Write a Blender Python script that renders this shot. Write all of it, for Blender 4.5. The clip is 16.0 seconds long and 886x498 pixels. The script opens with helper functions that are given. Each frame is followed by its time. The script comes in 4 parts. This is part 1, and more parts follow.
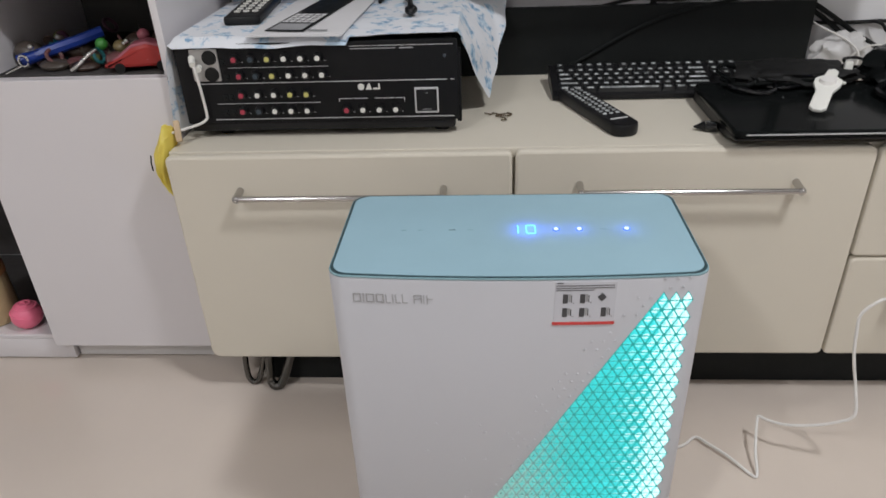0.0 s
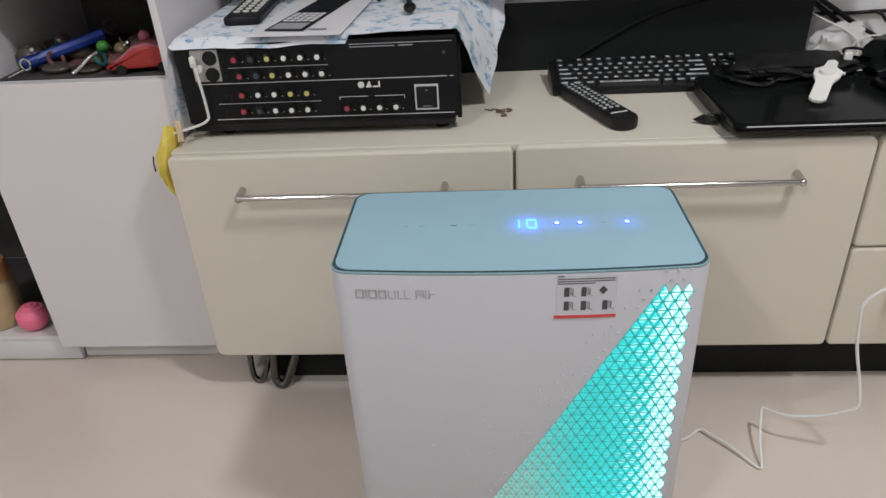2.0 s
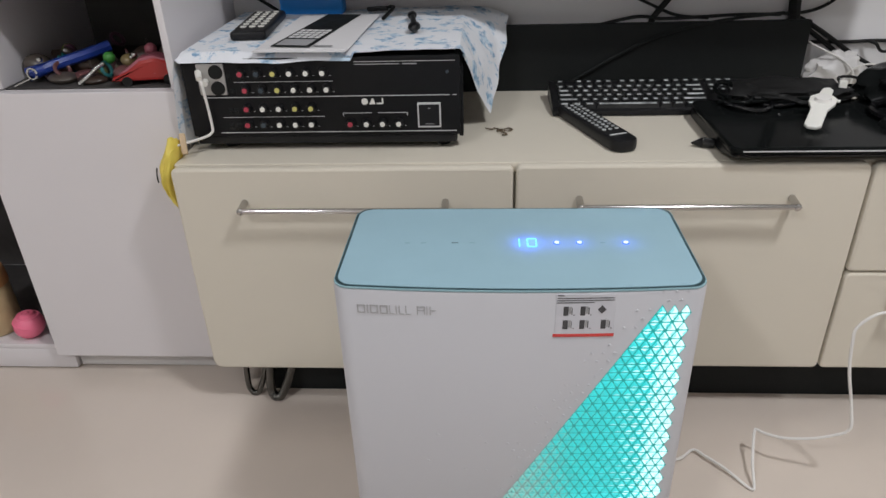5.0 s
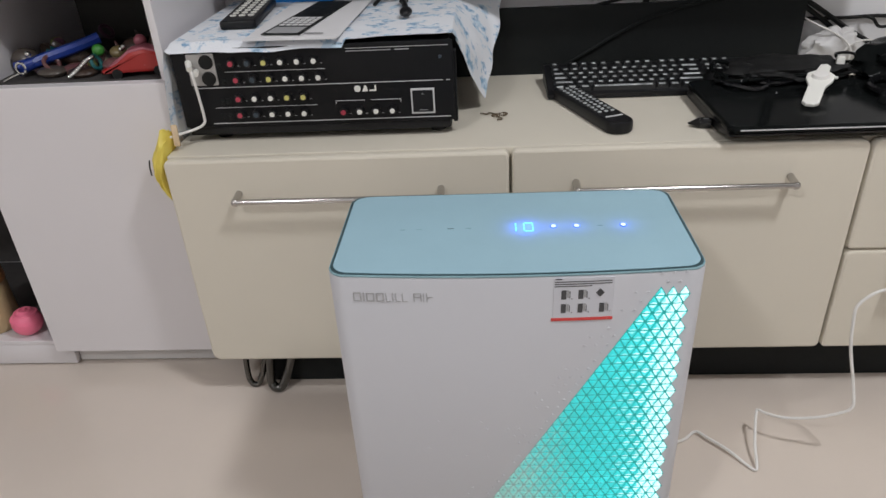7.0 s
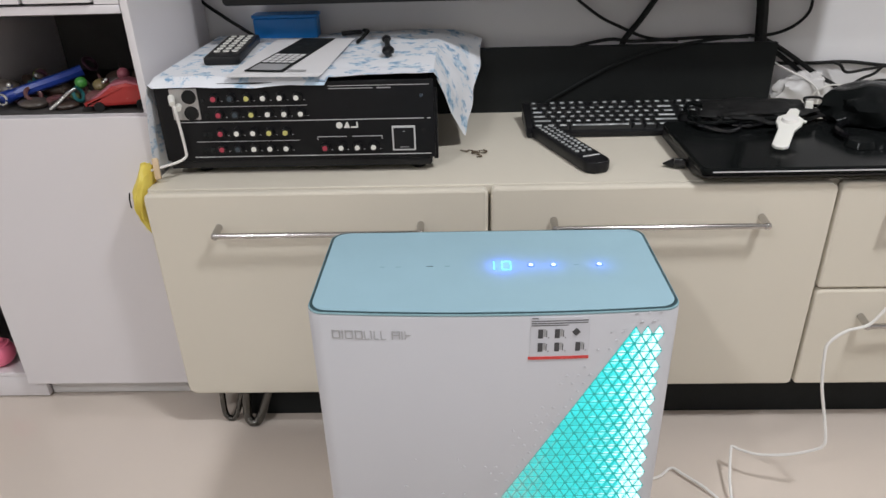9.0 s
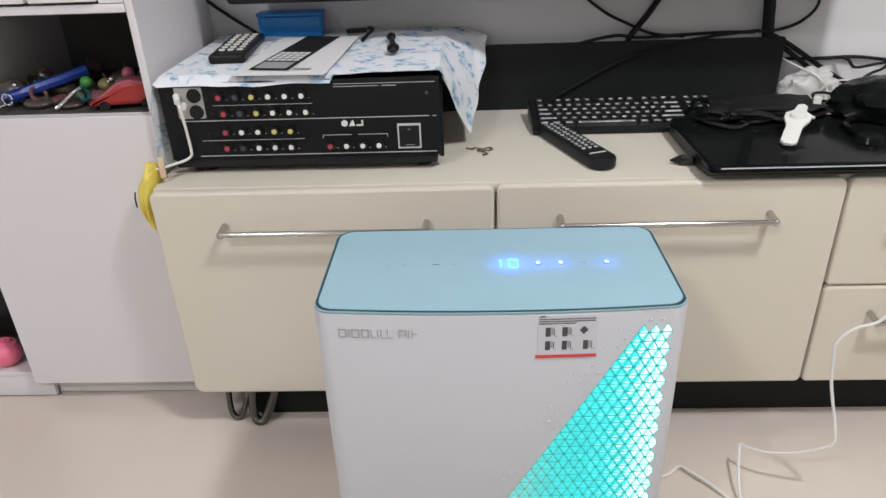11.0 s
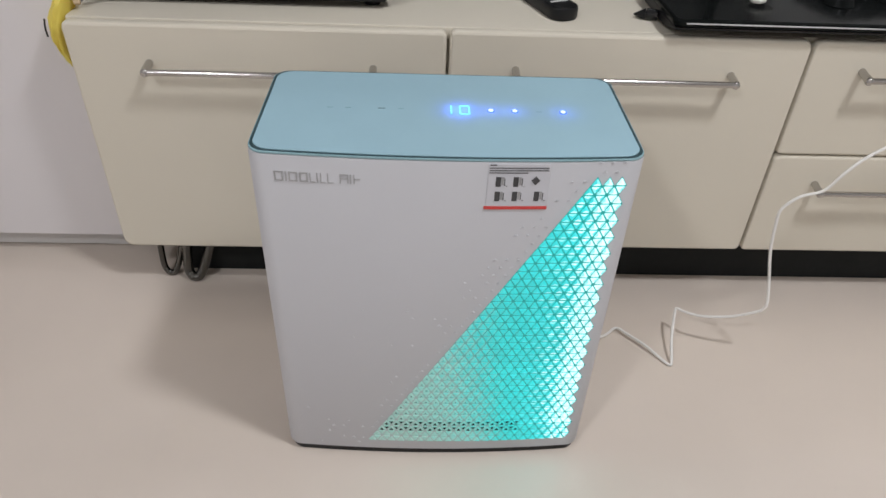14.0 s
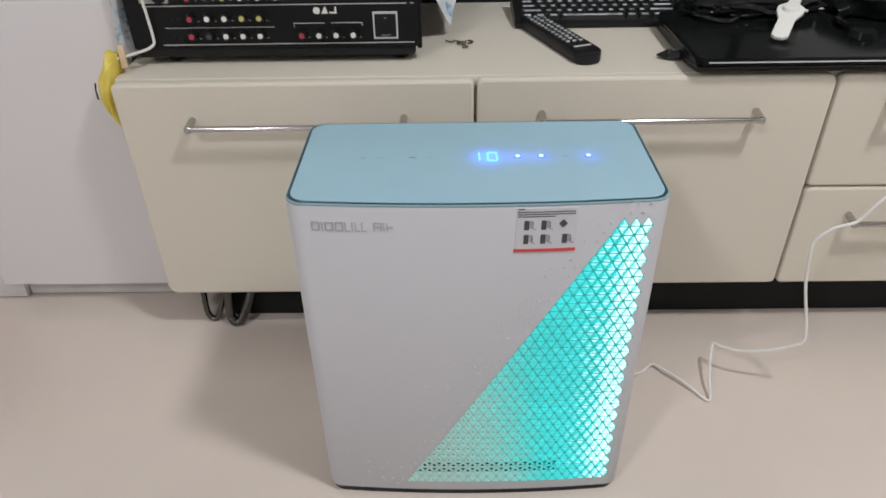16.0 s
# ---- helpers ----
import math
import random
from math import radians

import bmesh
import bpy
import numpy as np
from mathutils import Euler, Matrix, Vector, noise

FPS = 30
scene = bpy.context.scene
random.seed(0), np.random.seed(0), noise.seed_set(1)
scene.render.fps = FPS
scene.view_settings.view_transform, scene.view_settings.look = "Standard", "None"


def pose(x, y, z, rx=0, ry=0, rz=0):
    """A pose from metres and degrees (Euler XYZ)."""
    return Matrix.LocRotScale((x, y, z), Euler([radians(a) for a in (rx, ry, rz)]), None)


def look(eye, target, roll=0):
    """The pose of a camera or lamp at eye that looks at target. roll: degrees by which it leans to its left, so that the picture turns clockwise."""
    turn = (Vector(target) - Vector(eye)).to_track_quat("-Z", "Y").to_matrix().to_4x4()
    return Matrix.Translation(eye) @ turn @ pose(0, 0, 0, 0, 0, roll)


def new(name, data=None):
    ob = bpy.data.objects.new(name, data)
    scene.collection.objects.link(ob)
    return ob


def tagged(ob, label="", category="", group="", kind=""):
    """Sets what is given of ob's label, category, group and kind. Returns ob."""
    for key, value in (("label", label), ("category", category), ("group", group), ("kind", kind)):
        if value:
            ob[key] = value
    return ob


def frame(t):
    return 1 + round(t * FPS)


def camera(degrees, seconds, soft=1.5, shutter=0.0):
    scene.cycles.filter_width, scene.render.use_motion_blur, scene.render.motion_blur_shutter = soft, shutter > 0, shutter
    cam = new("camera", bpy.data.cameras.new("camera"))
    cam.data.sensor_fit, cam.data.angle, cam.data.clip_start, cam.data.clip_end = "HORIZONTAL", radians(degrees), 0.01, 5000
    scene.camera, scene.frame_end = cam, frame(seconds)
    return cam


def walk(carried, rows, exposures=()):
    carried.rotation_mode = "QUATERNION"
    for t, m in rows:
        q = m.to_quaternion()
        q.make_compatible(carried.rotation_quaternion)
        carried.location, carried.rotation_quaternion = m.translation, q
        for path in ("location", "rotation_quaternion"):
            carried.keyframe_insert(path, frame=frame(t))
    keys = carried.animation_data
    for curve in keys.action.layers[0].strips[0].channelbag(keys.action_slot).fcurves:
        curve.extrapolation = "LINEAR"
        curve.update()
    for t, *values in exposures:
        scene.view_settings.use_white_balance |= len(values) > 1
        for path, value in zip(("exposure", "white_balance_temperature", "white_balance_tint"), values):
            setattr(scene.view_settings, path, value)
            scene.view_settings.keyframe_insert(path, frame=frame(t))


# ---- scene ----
cam = camera(64.5, 16.0, shutter=0.4)
PATH = [
    (0, (0.058, 0.003, 0.892), (-0.067, 1.734, -0.103), -2.4),
    (0.5, (0.059, 0.002, 0.88), (-0.057, 1.706, -0.161), -3.2),
    (1, (0.059, 0.002, 0.886), (-0.074, 1.696, -0.168), -3.7),
    (1.5, (0.059, 0.002, 0.889), (-0.059, 1.722, -0.124), -3.2),
    (2, (0.061, -0.002, 0.891), (-0.075, 1.725, -0.107), -3.4),
    (2.5, (0.057, -0.001, 0.891), (-0.058, 1.732, -0.101), -2.8),
    (3, (0.055, -0.001, 0.89), (-0.061, 1.742, -0.084), -2.5),
    (5.3, (0.051, -0.011, 0.899), (-0.069, 1.738, -0.063), -1.7),
    (5.5, (0.047, -0.01, 0.895), (-0.082, 1.728, -0.085), -1.4),
    (6, (0.046, -0.009, 0.895), (-0.098, 1.726, -0.088), -1.6),
    (6.5, (0.047, -0.004, 0.893), (-0.091, 1.727, -0.1), -2.6),
    (7, (0.057, -0.005, 0.892), (-0.061, 1.729, -0.098), -3.2),
    (7.5, (0.052, -0.005, 0.898), (-0.061, 1.74, -0.074), -2.6),
    (8, (0.051, -0.005, 0.904), (-0.053, 1.756, -0.038), -2.5),
    (8.5, (0.06, -0.008, 0.909), (-0.008, 1.765, -0.014), -2.1),
    (9, (0.059, -0.008, 0.906), (-0.001, 1.767, -0.014), -1.7),
    (9.5, (0.058, -0.007, 0.907), (-0.004, 1.768, -0.013), -1.7),
    (12, (0.056, -0.001, 0.902), (-0.022, 1.764, -0.035), -2.4),
    (12.5, (0.053, 0.003, 0.9), (0.0, 1.76, -0.055), -1.8),
    (13, (0.05, 0.009, 0.877), (0.07, 1.715, -0.166), 1.8),
    (13.5, (0.053, 0.01, 0.857), (0.104, 1.599, -0.356), 3.0),
    (14, (0.056, 0.018, 0.852), (0.137, 1.601, -0.367), 2.7),
    (14.5, (0.06, 0.018, 0.857), (0.127, 1.612, -0.348), 1.5),
    (15, (0.063, 0.015, 0.863), (0.098, 1.629, -0.317), 0.1),
    (15.5, (0.058, 0.014, 0.862), (0.082, 1.631, -0.315), 0.6),
    (16, (0.06, 0.005, 0.872), (0.039, 1.65, -0.265), -1.0),
]
walk(cam, [(t, look(eye, target, roll)) for t, eye, target, roll in PATH],
     [(0, 0.0), (3, 0.0), (5.5, 0.0), (7.5, 0.02), (8.5, 0.12), (9, 0.22), (9.5, 0.32), (12, 0.36), (12.5, 0.36), (13.5, 0.14), (14.5, 0.0), (16, 0.08)])

# ---- light ----
world = bpy.data.worlds.new("room_dark")
scene.world = world
world.use_nodes = True
world.node_tree.nodes["Background"].inputs[0].default_value = (0.9, 0.95, 1.0, 1)
world.node_tree.nodes["Background"].inputs[1].default_value = 0.02


def area_lamp(name, loc, target, size, watts, colour):
    data = bpy.data.lights.new(name, "AREA")
    data.shape, data.size, data.energy, data.color = "DISK", size, watts, colour
    ob = new(name, data)
    ob.matrix_world = look(loc, target)
    return ob


LAMP = (0.90, 0.15, 2.36)
LAMP_2 = (-1.05, -0.95, 2.36)
for place, watts in ((LAMP, 23.2), (LAMP_2, 19.8)):
    area_lamp("ceiling_lamp_light", place, (place[0], place[1], 0), 0.26, watts, (0.955, 0.97, 1.0))


# ---- materials ----
def mat(name, colour, rough=0.5, metal=0.0, var=0.08, scale=6.0, bump=0.0, fine=60.0, coat=0.0, spec=0.5, emit=None, power=0.0, trans=0.0):
    m = bpy.data.materials.new(name)
    m.use_nodes = True
    nt = m.node_tree
    b = nt.nodes["Principled BSDF"]
    b.inputs["Roughness"].default_value = rough
    b.inputs["Metallic"].default_value = metal
    b.inputs["Coat Weight"].default_value = coat
    b.inputs["Specular IOR Level"].default_value = spec
    b.inputs["Transmission Weight"].default_value = trans
    if emit:
        b.inputs["Emission Color"].default_value = (*emit, 1)
        b.inputs["Emission Strength"].default_value = power
    co = nt.nodes.new("ShaderNodeNewGeometry")
    n1 = nt.nodes.new("ShaderNodeTexNoise")
    n1.inputs["Scale"].default_value = scale
    n1.inputs["Detail"].default_value = 5
    n2 = nt.nodes.new("ShaderNodeTexNoise")
    n2.inputs["Scale"].default_value = fine
    n2.inputs["Detail"].default_value = 3
    for n in (n1, n2):
        nt.links.new(co.outputs["Position"], n.inputs["Vector"])
    ramp = nt.nodes.new("ShaderNodeValToRGB")
    e = ramp.color_ramp.elements
    e[0].position, e[1].position = 0.3, 0.7
    e[0].color = (*[c * (1 - var) for c in colour], 1)
    e[1].color = (*[min(1, c * (1 + var)) for c in colour], 1)
    nt.links.new(n1.outputs["Fac"], ramp.inputs["Fac"])
    nt.links.new(ramp.outputs["Color"], b.inputs["Base Color"])
    rr = nt.nodes.new("ShaderNodeMapRange")
    rr.inputs["To Min"].default_value = max(0.02, rough * 0.8)
    rr.inputs["To Max"].default_value = min(1, rough * 1.2)
    nt.links.new(n2.outputs["Fac"], rr.inputs["Value"])
    nt.links.new(rr.outputs["Result"], b.inputs["Roughness"])
    if bump:
        bp = nt.nodes.new("ShaderNodeBump")
        bp.inputs["Strength"].default_value = bump
        bp.inputs["Distance"].default_value = 0.002
        nt.links.new(n2.outputs["Fac"], bp.inputs["Height"])
        nt.links.new(bp.outputs["Normal"], b.inputs["Normal"])
    return m


M_FLOOR = mat("floor_tile", (0.655, 0.575, 0.508), 0.14, var=0.05, scale=2.5, fine=8)
M_WALL = mat("wall_paint", (0.72, 0.71, 0.72), 0.8, var=0.03, bump=0.1)
M_CEIL = mat("ceiling_paint", (0.78, 0.78, 0.78), 0.9, var=0.02)
M_WALL_FAR = mat("white_wall_paint", (0.74, 0.73, 0.72), 0.8, var=0.04, bump=0.1)
M_CREAM = mat("cream_lacquer", (0.69, 0.64, 0.543), 0.5, spec=0.3, var=0.02, scale=3, fine=25)
M_WHITE = mat("white_laminate", (0.74, 0.71, 0.725), 0.4, var=0.02, scale=3, fine=30)
# the shade inside the white cabinet, put into two dark colours
M_SHADE_DARK = mat("shade_dark", (0.065, 0.060, 0.058), 0.7, var=0.3)
M_SHADE_GREY = mat("shade_grey", (0.085, 0.08, 0.076), 0.7, var=0.25)
M_LID = mat("dusty_gloss_black", (0.008, 0.009, 0.009), 0.13, spec=0.05, var=0.1, scale=5)
M_GREYGAP = mat("grey_plinth", (0.68, 0.66, 0.65), 0.6)
M_CHROME = mat("chrome", (0.50, 0.485, 0.47), 0.14, 1.0, var=0.05)
M_LEG = mat("dark_chrome", (0.12, 0.117, 0.11), 0.2, 1.0, var=0.1)
M_BODY = mat("purifier_white_plastic", (0.555, 0.558, 0.592), 0.38, var=0.015, scale=4, fine=180, bump=0.02)
M_TEAL = mat("purifier_teal_glass", (0.325, 0.500, 0.583), 0.62, var=0.03, scale=9, fine=30)
M_RIM = mat("purifier_teal_rim", (0.25, 0.40, 0.445), 0.2)
M_GROOVE = mat("dark_teal_groove", (0.03, 0.065, 0.075), 0.4)
M_MARK = mat("faint_touch_mark", (0.25, 0.41, 0.46), 0.6)
M_BLACK = mat("black_metal", (0.0075, 0.0075, 0.0085), 0.5, spec=0.2, var=0.25, bump=0.05)
M_BLACKP = mat("black_plastic", (0.010, 0.010, 0.011), 0.4, spec=0.3, var=0.25, fine=200, bump=0.05)
M_GLOSS = mat("gloss_black", (0.008, 0.008, 0.009), 0.12, var=0.3)
M_BOARD = mat("matt_black_board", (0.011, 0.0125, 0.0125), 0.6, spec=0.2, var=0.15)
M_RUBBER = mat("black_rubber", (0.009, 0.009, 0.009), 0.6, spec=0.25)
M_SILVER = mat("silver_print", (0.58, 0.58, 0.58), 0.4)
M_PLATE = mat("bare_metal_plate", (0.45, 0.44, 0.43), 0.4, 0.6)
M_KNOBW = mat("white_cap", (0.78, 0.77, 0.72), 0.4)
M_KNOBR = mat("red_cap", (0.42, 0.045, 0.075), 0.4)
M_KNOBY = mat("yellow_cap", (0.58, 0.54, 0.17), 0.4)
M_KNOBB = mat("blue_grey_cap", (0.04, 0.058, 0.075), 0.4)
M_PRINT = mat("grey_print", (0.37, 0.37, 0.38), 0.5)
M_DARKPRINT = mat("dark_print", (0.06, 0.06, 0.065), 0.5)
M_PAPER = mat("white_paper", (0.75, 0.74, 0.75), 0.7, var=0.03)
M_STICKER = mat("sticker_film", (0.585, 0.592, 0.640), 0.38, var=0.015, scale=4)
M_RED = mat("red_print", (0.62, 0.055, 0.05), 0.45)
M_WCORD = mat("white_cord", (0.76, 0.74, 0.71), 0.45)
M_KEY = mat("key_cap_dark", (0.02, 0.021, 0.022), 0.35)
M_SHEEN_LEGEND = mat("key_sheen_legend", (0.46, 0.48, 0.48), 0.35, var=0.55, scale=55)
M_BLUEBOX = mat("blue_plastic", (0.008, 0.19, 0.56), 0.4)
M_YELLOW = mat("yellow_film", (1.0, 0.82, 0.17), 0.4, var=0.08, scale=30, bump=0.2)
nt = M_YELLOW.node_tree
see, thin, glass = nt.nodes.new("ShaderNodeBsdfTransparent"), nt.nodes.new("ShaderNodeBsdfTranslucent"), nt.nodes.new("ShaderNodeMixShader")
both = nt.nodes.new("ShaderNodeMixShader")
see.inputs["Color"].default_value, thin.inputs["Color"].default_value = (0.98, 0.93, 0.62, 1), (1.0, 0.80, 0.20, 1)
glass.inputs["Fac"].default_value, both.inputs["Fac"].default_value = 0.22, 0.10
nt.links.new(nt.nodes["Principled BSDF"].outputs[0], glass.inputs[1])
nt.links.new(thin.outputs[0], glass.inputs[2])
nt.links.new(glass.outputs[0], both.inputs[1])
nt.links.new(see.outputs[0], both.inputs[2])
nt.links.new(both.outputs[0], nt.nodes["Material Output"].inputs["Surface"])
M_CHAIN = mat("brown_metal_beads", (0.14, 0.10, 0.06), 0.35, 0.5)


def cloth_material():
    m = mat("blue_flower_cloth", (0.78, 0.80, 0.84), 0.85, var=0.03, bump=0.25, fine=250)
    nt = m.node_tree
    b = nt.nodes["Principled BSDF"]
    base = b.inputs["Base Color"].links[0].from_socket
    geo = nt.nodes.new("ShaderNodeNewGeometry")
    blotch = nt.nodes.new("ShaderNodeTexNoise")
    blotch.inputs["Scale"].default_value = 34
    blotch.inputs["Detail"].default_value = 4
    blotch.inputs["Roughness"].default_value = 0.62
    shade = nt.nodes.new("ShaderNodeTexNoise")
    shade.inputs["Scale"].default_value = 90
    for n in (blotch, shade):
        nt.links.new(geo.outputs["Position"], n.inputs["Vector"])
    mask = nt.nodes.new("ShaderNodeValToRGB")
    mask.color_ramp.elements[0].position, mask.color_ramp.elements[1].position = 0.522, 0.585
    nt.links.new(blotch.outputs["Fac"], mask.inputs["Fac"])
    blues = nt.nodes.new("ShaderNodeValToRGB")
    blues.color_ramp.elements[0].color, blues.color_ramp.elements[1].color = (0.20, 0.36, 0.54, 1), (0.55, 0.68, 0.79, 1)
    blues.color_ramp.elements[0].position, blues.color_ramp.elements[1].position = 0.38, 0.58
    nt.links.new(shade.outputs["Fac"], blues.inputs["Fac"])
    mix = nt.nodes.new("ShaderNodeMixRGB")
    nt.links.new(mask.outputs["Color"], mix.inputs["Fac"])
    nt.links.new(base, mix.inputs["Color1"])
    nt.links.new(blues.outputs["Color"], mix.inputs["Color2"])
    nt.links.new(mix.outputs["Color"], b.inputs["Base Color"])
    return m


M_CLOTH = cloth_material()


def glow_material(level, emit, base):
    """Backlit translucent cells, brightest beside the strip of lamps at the panel's edge."""
    m = bpy.data.materials.new("backlit_cell_%d" % level)
    m.use_nodes = True
    nt = m.node_tree
    b = nt.nodes["Principled BSDF"]
    b.inputs["Roughness"].default_value = 0.4
    b.inputs["Base Color"].default_value = (*base, 1)
    b.inputs["Emission Color"].default_value = (*emit, 1)
    geo = nt.nodes.new("ShaderNodeNewGeometry")
    info = nt.nodes.new("ShaderNodeObjectInfo")
    add = nt.nodes.new("ShaderNodeMath")
    nt.links.new(info.outputs["Random"], add.inputs[0])
    nt.links.new(geo.outputs["Random Per Island"], add.inputs[1])
    power = nt.nodes.new("ShaderNodeMapRange")
    power.inputs["From Max"].default_value = 2.0
    power.inputs["To Min"].default_value, power.inputs["To Max"].default_value = 0.72, 1.04
    nt.links.new(add.outputs[0], power.inputs["Value"])
    nt.links.new(power.outputs["Result"], b.inputs["Emission Strength"])
    return m


LEVELS = 26


def glow_levels():
    stops = ((0.0, (0.02, 0.15, 0.12), (0.46, 0.54, 0.52)), (0.3, (0.02, 0.30, 0.265), (0.36, 0.46, 0.45)), (0.55, (0.0, 0.52, 0.505), (0.10, 0.28, 0.28)), (0.78, (0.01, 0.65, 0.67), (0.04, 0.20, 0.20)),
             (0.85, (0.08, 0.75, 0.79), (0.05, 0.2, 0.2)), (0.895, (0.40, 0.92, 0.92), (0.1, 0.25, 0.25)), (0.93, (0.76, 1.15, 1.17), (0.2, 0.3, 0.3)), (1.01, (0.82, 1.30, 1.32), (0.2, 0.3, 0.3)))
    out = []
    for k in range(LEVELS):
        f = k / (LEVELS - 1)
        a, b = next((p, q) for p, q in zip(stops, stops[1:]) if p[0] <= f <= q[0])
        t = (f - a[0]) / (b[0] - a[0])
        out.append(glow_material(k, [u + (v - u) * t for u, v in zip(a[1], b[1])], [u + (v - u) * t for u, v in zip(a[2], b[2])]))
    return out


M_GLOW = glow_levels()
JOINTS = 16


def joint_materials():
    stops = ((0.0, (0.50, 0.53, 0.54), (0.0, 0.015, 0.012)), (0.35, (0.36, 0.43, 0.43), (0.0, 0.07, 0.06)), (0.6, (0.06, 0.17, 0.17), (0.0, 0.22, 0.20)), (0.85, (0.012, 0.10, 0.10), (0.0, 0.29, 0.27)), (1.01, (0.012, 0.10, 0.10), (0.0, 0.27, 0.25)))
    out = []
    for k in range(JOINTS):
        f = k / (JOINTS - 1)
        a, b = next((p, q) for p, q in zip(stops, stops[1:]) if p[0] <= f <= q[0])
        t = (f - a[0]) / (b[0] - a[0])
        out.append(mat("grille_joint_%d" % k, [u + (v - u) * t for u, v in zip(a[1], b[1])], 0.5, emit=[u + (v - u) * t for u, v in zip(a[2], b[2])], power=1.0))
    return out


M_GLOWBACK = joint_materials()
M_FAINT_HOLE = mat("grey_green_hole", (0.10, 0.16, 0.15), 0.6)
M_LED = mat("blue_led", (0.3, 0.5, 0.9), 0.4, emit=(0.065, 0.40, 1.0), power=1.55)
M_RING = mat("blue_ring", (0.1, 0.2, 0.7), 0.4, emit=(0.03, 0.13, 0.8), power=0.9)
M_LED2 = mat("pale_led", (0.5, 0.5, 0.9), 0.4, emit=(0.50, 0.62, 1.0), power=1.3)
M_LAMP = mat("lamp_diffuser", (0.9, 0.9, 0.88), 0.5, emit=(0.97, 0.97, 1.0), power=6)

# ---- mesh helpers ----
OFF = {}


def mesh_of(name, bm, material, smooth=False, off=Vector()):
    bmesh.ops.translate(bm, verts=bm.verts, vec=-off)
    bmesh.ops.recalc_face_normals(bm, faces=bm.faces)
    me = bpy.data.meshes.new(name)
    bm.to_mesh(me)
    bm.free()
    for mm in material if isinstance(material, (list, tuple)) else (material,):
        me.materials.append(mm)
    if smooth:
        me.polygons.foreach_set("use_smooth", [True] * len(me.polygons))
        me.set_sharp_from_angle(angle=radians(38))
        for q in me.polygons:
            if len(q.vertices) > 4 or q.area > 0.03:
                q.use_smooth = False
    return me


def thing(name, loc, label, category, group="", kind=""):
    ob = new(name)
    ob.empty_display_size = 0.05
    ob.location = loc
    OFF[ob.name] = Vector(loc)
    return tagged(ob, label, category, group, kind)


def solid(name, bm, material, loc, label, category, group="", kind="", smooth=True):
    ob = new(name, mesh_of(name, bm, material, smooth, Vector(loc)))
    ob.location = loc
    OFF[ob.name] = Vector(loc)
    return tagged(ob, label, category, group, kind)


def part(name, bm, material, parent, label="", smooth=True):
    off = OFF[parent.name]
    ob = new(name, mesh_of(name, bm, material, smooth, off))
    ob.parent = parent
    OFF[ob.name] = off
    if label:
        ob["label"] = label
    return ob


def box(x0, x1, y0, y1, z0, z1, bevel=0.0, seg=2, bm=None):
    out = bm or bmesh.new()
    b = bmesh.new()
    bmesh.ops.create_cube(b, size=1)
    bmesh.ops.scale(b, vec=(x1 - x0, y1 - y0, z1 - z0), verts=b.verts)
    bmesh.ops.translate(b, vec=((x0 + x1) / 2, (y0 + y1) / 2, (z0 + z1) / 2), verts=b.verts)
    if bevel:
        bmesh.ops.bevel(b, geom=b.edges, offset=bevel, segments=seg, profile=0.5, affect="EDGES")
    return merge(out, b)


def merge(out, b):
    me = bpy.data.meshes.new("tmp")
    b.to_mesh(me)
    b.free()
    out.from_mesh(me)
    bpy.data.meshes.remove(me)
    return out


def cyl(p0, p1, r0, r1=None, seg=16, bm=None):
    out = bm or bmesh.new()
    p0, p1 = Vector(p0), Vector(p1)
    b = bmesh.new()
    d = p1 - p0
    bmesh.ops.create_cone(b, cap_ends=True, segments=seg, radius1=r0, radius2=r0 if r1 is None else r1, depth=d.length)
    bmesh.ops.transform(b, matrix=Matrix.Translation((p0 + p1) / 2) @ d.to_track_quat("Z", "Y").to_matrix().to_4x4(), verts=b.verts)
    return merge(out, b)


def ball(c, r, scale=(1, 1, 1), rot=None, seg=16, bm=None):
    out = bm or bmesh.new()
    b = bmesh.new()
    bmesh.ops.create_uvsphere(b, u_segments=seg, v_segments=max(6, seg // 2), radius=r)
    m = Matrix.Translation(c) @ (rot or Matrix.Identity(4)) @ Matrix.Diagonal((*scale, 1))
    bmesh.ops.transform(b, matrix=m, verts=b.verts)
    return merge(out, b)


def glide(pts, n=8):
    """Points on a smooth curve through pts."""
    P = [Vector(p) for p in pts]
    P = [2 * P[0] - P[1]] + P + [2 * P[-1] - P[-2]]
    out = []
    for i in range(1, len(P) - 2):
        a, b, c, d = P[i - 1:i + 3]
        for k in range(n):
            t = k / n
            out.append(0.5 * (2 * b + (c - a) * t + (2 * a - 5 * b + 4 * c - d) * t * t + (3 * b - a - 3 * c + d) * t ** 3))
    return out + [P[-2]]


def tube(pts, r, n=8, seg=8, bm=None):
    out = bm or bmesh.new()
    C = glide(pts, n) if n else [Vector(p) for p in pts]
    rings, up = [], Vector((0.13, 0.21, 0.97)).normalized()
    for i, c in enumerate(C):
        d = (C[min(i + 1, len(C) - 1)] - C[max(i - 1, 0)]).normalized()
        s = d.cross(up)
        s = s.normalized() if s.length > 1e-4 else Vector((1, 0, 0))
        up = s.cross(d).normalized()
        rings.append([out.verts.new(c + r * (math.cos(a) * s + math.sin(a) * up)) for a in (2 * math.pi * k / seg for k in range(seg))])
    for A, B in zip(rings, rings[1:]):
        for k in range(seg):
            out.faces.new((A[k], A[(k + 1) % seg], B[(k + 1) % seg], B[k]))
    out.faces.new(rings[0])
    out.faces.new(rings[-1][::-1])
    return out


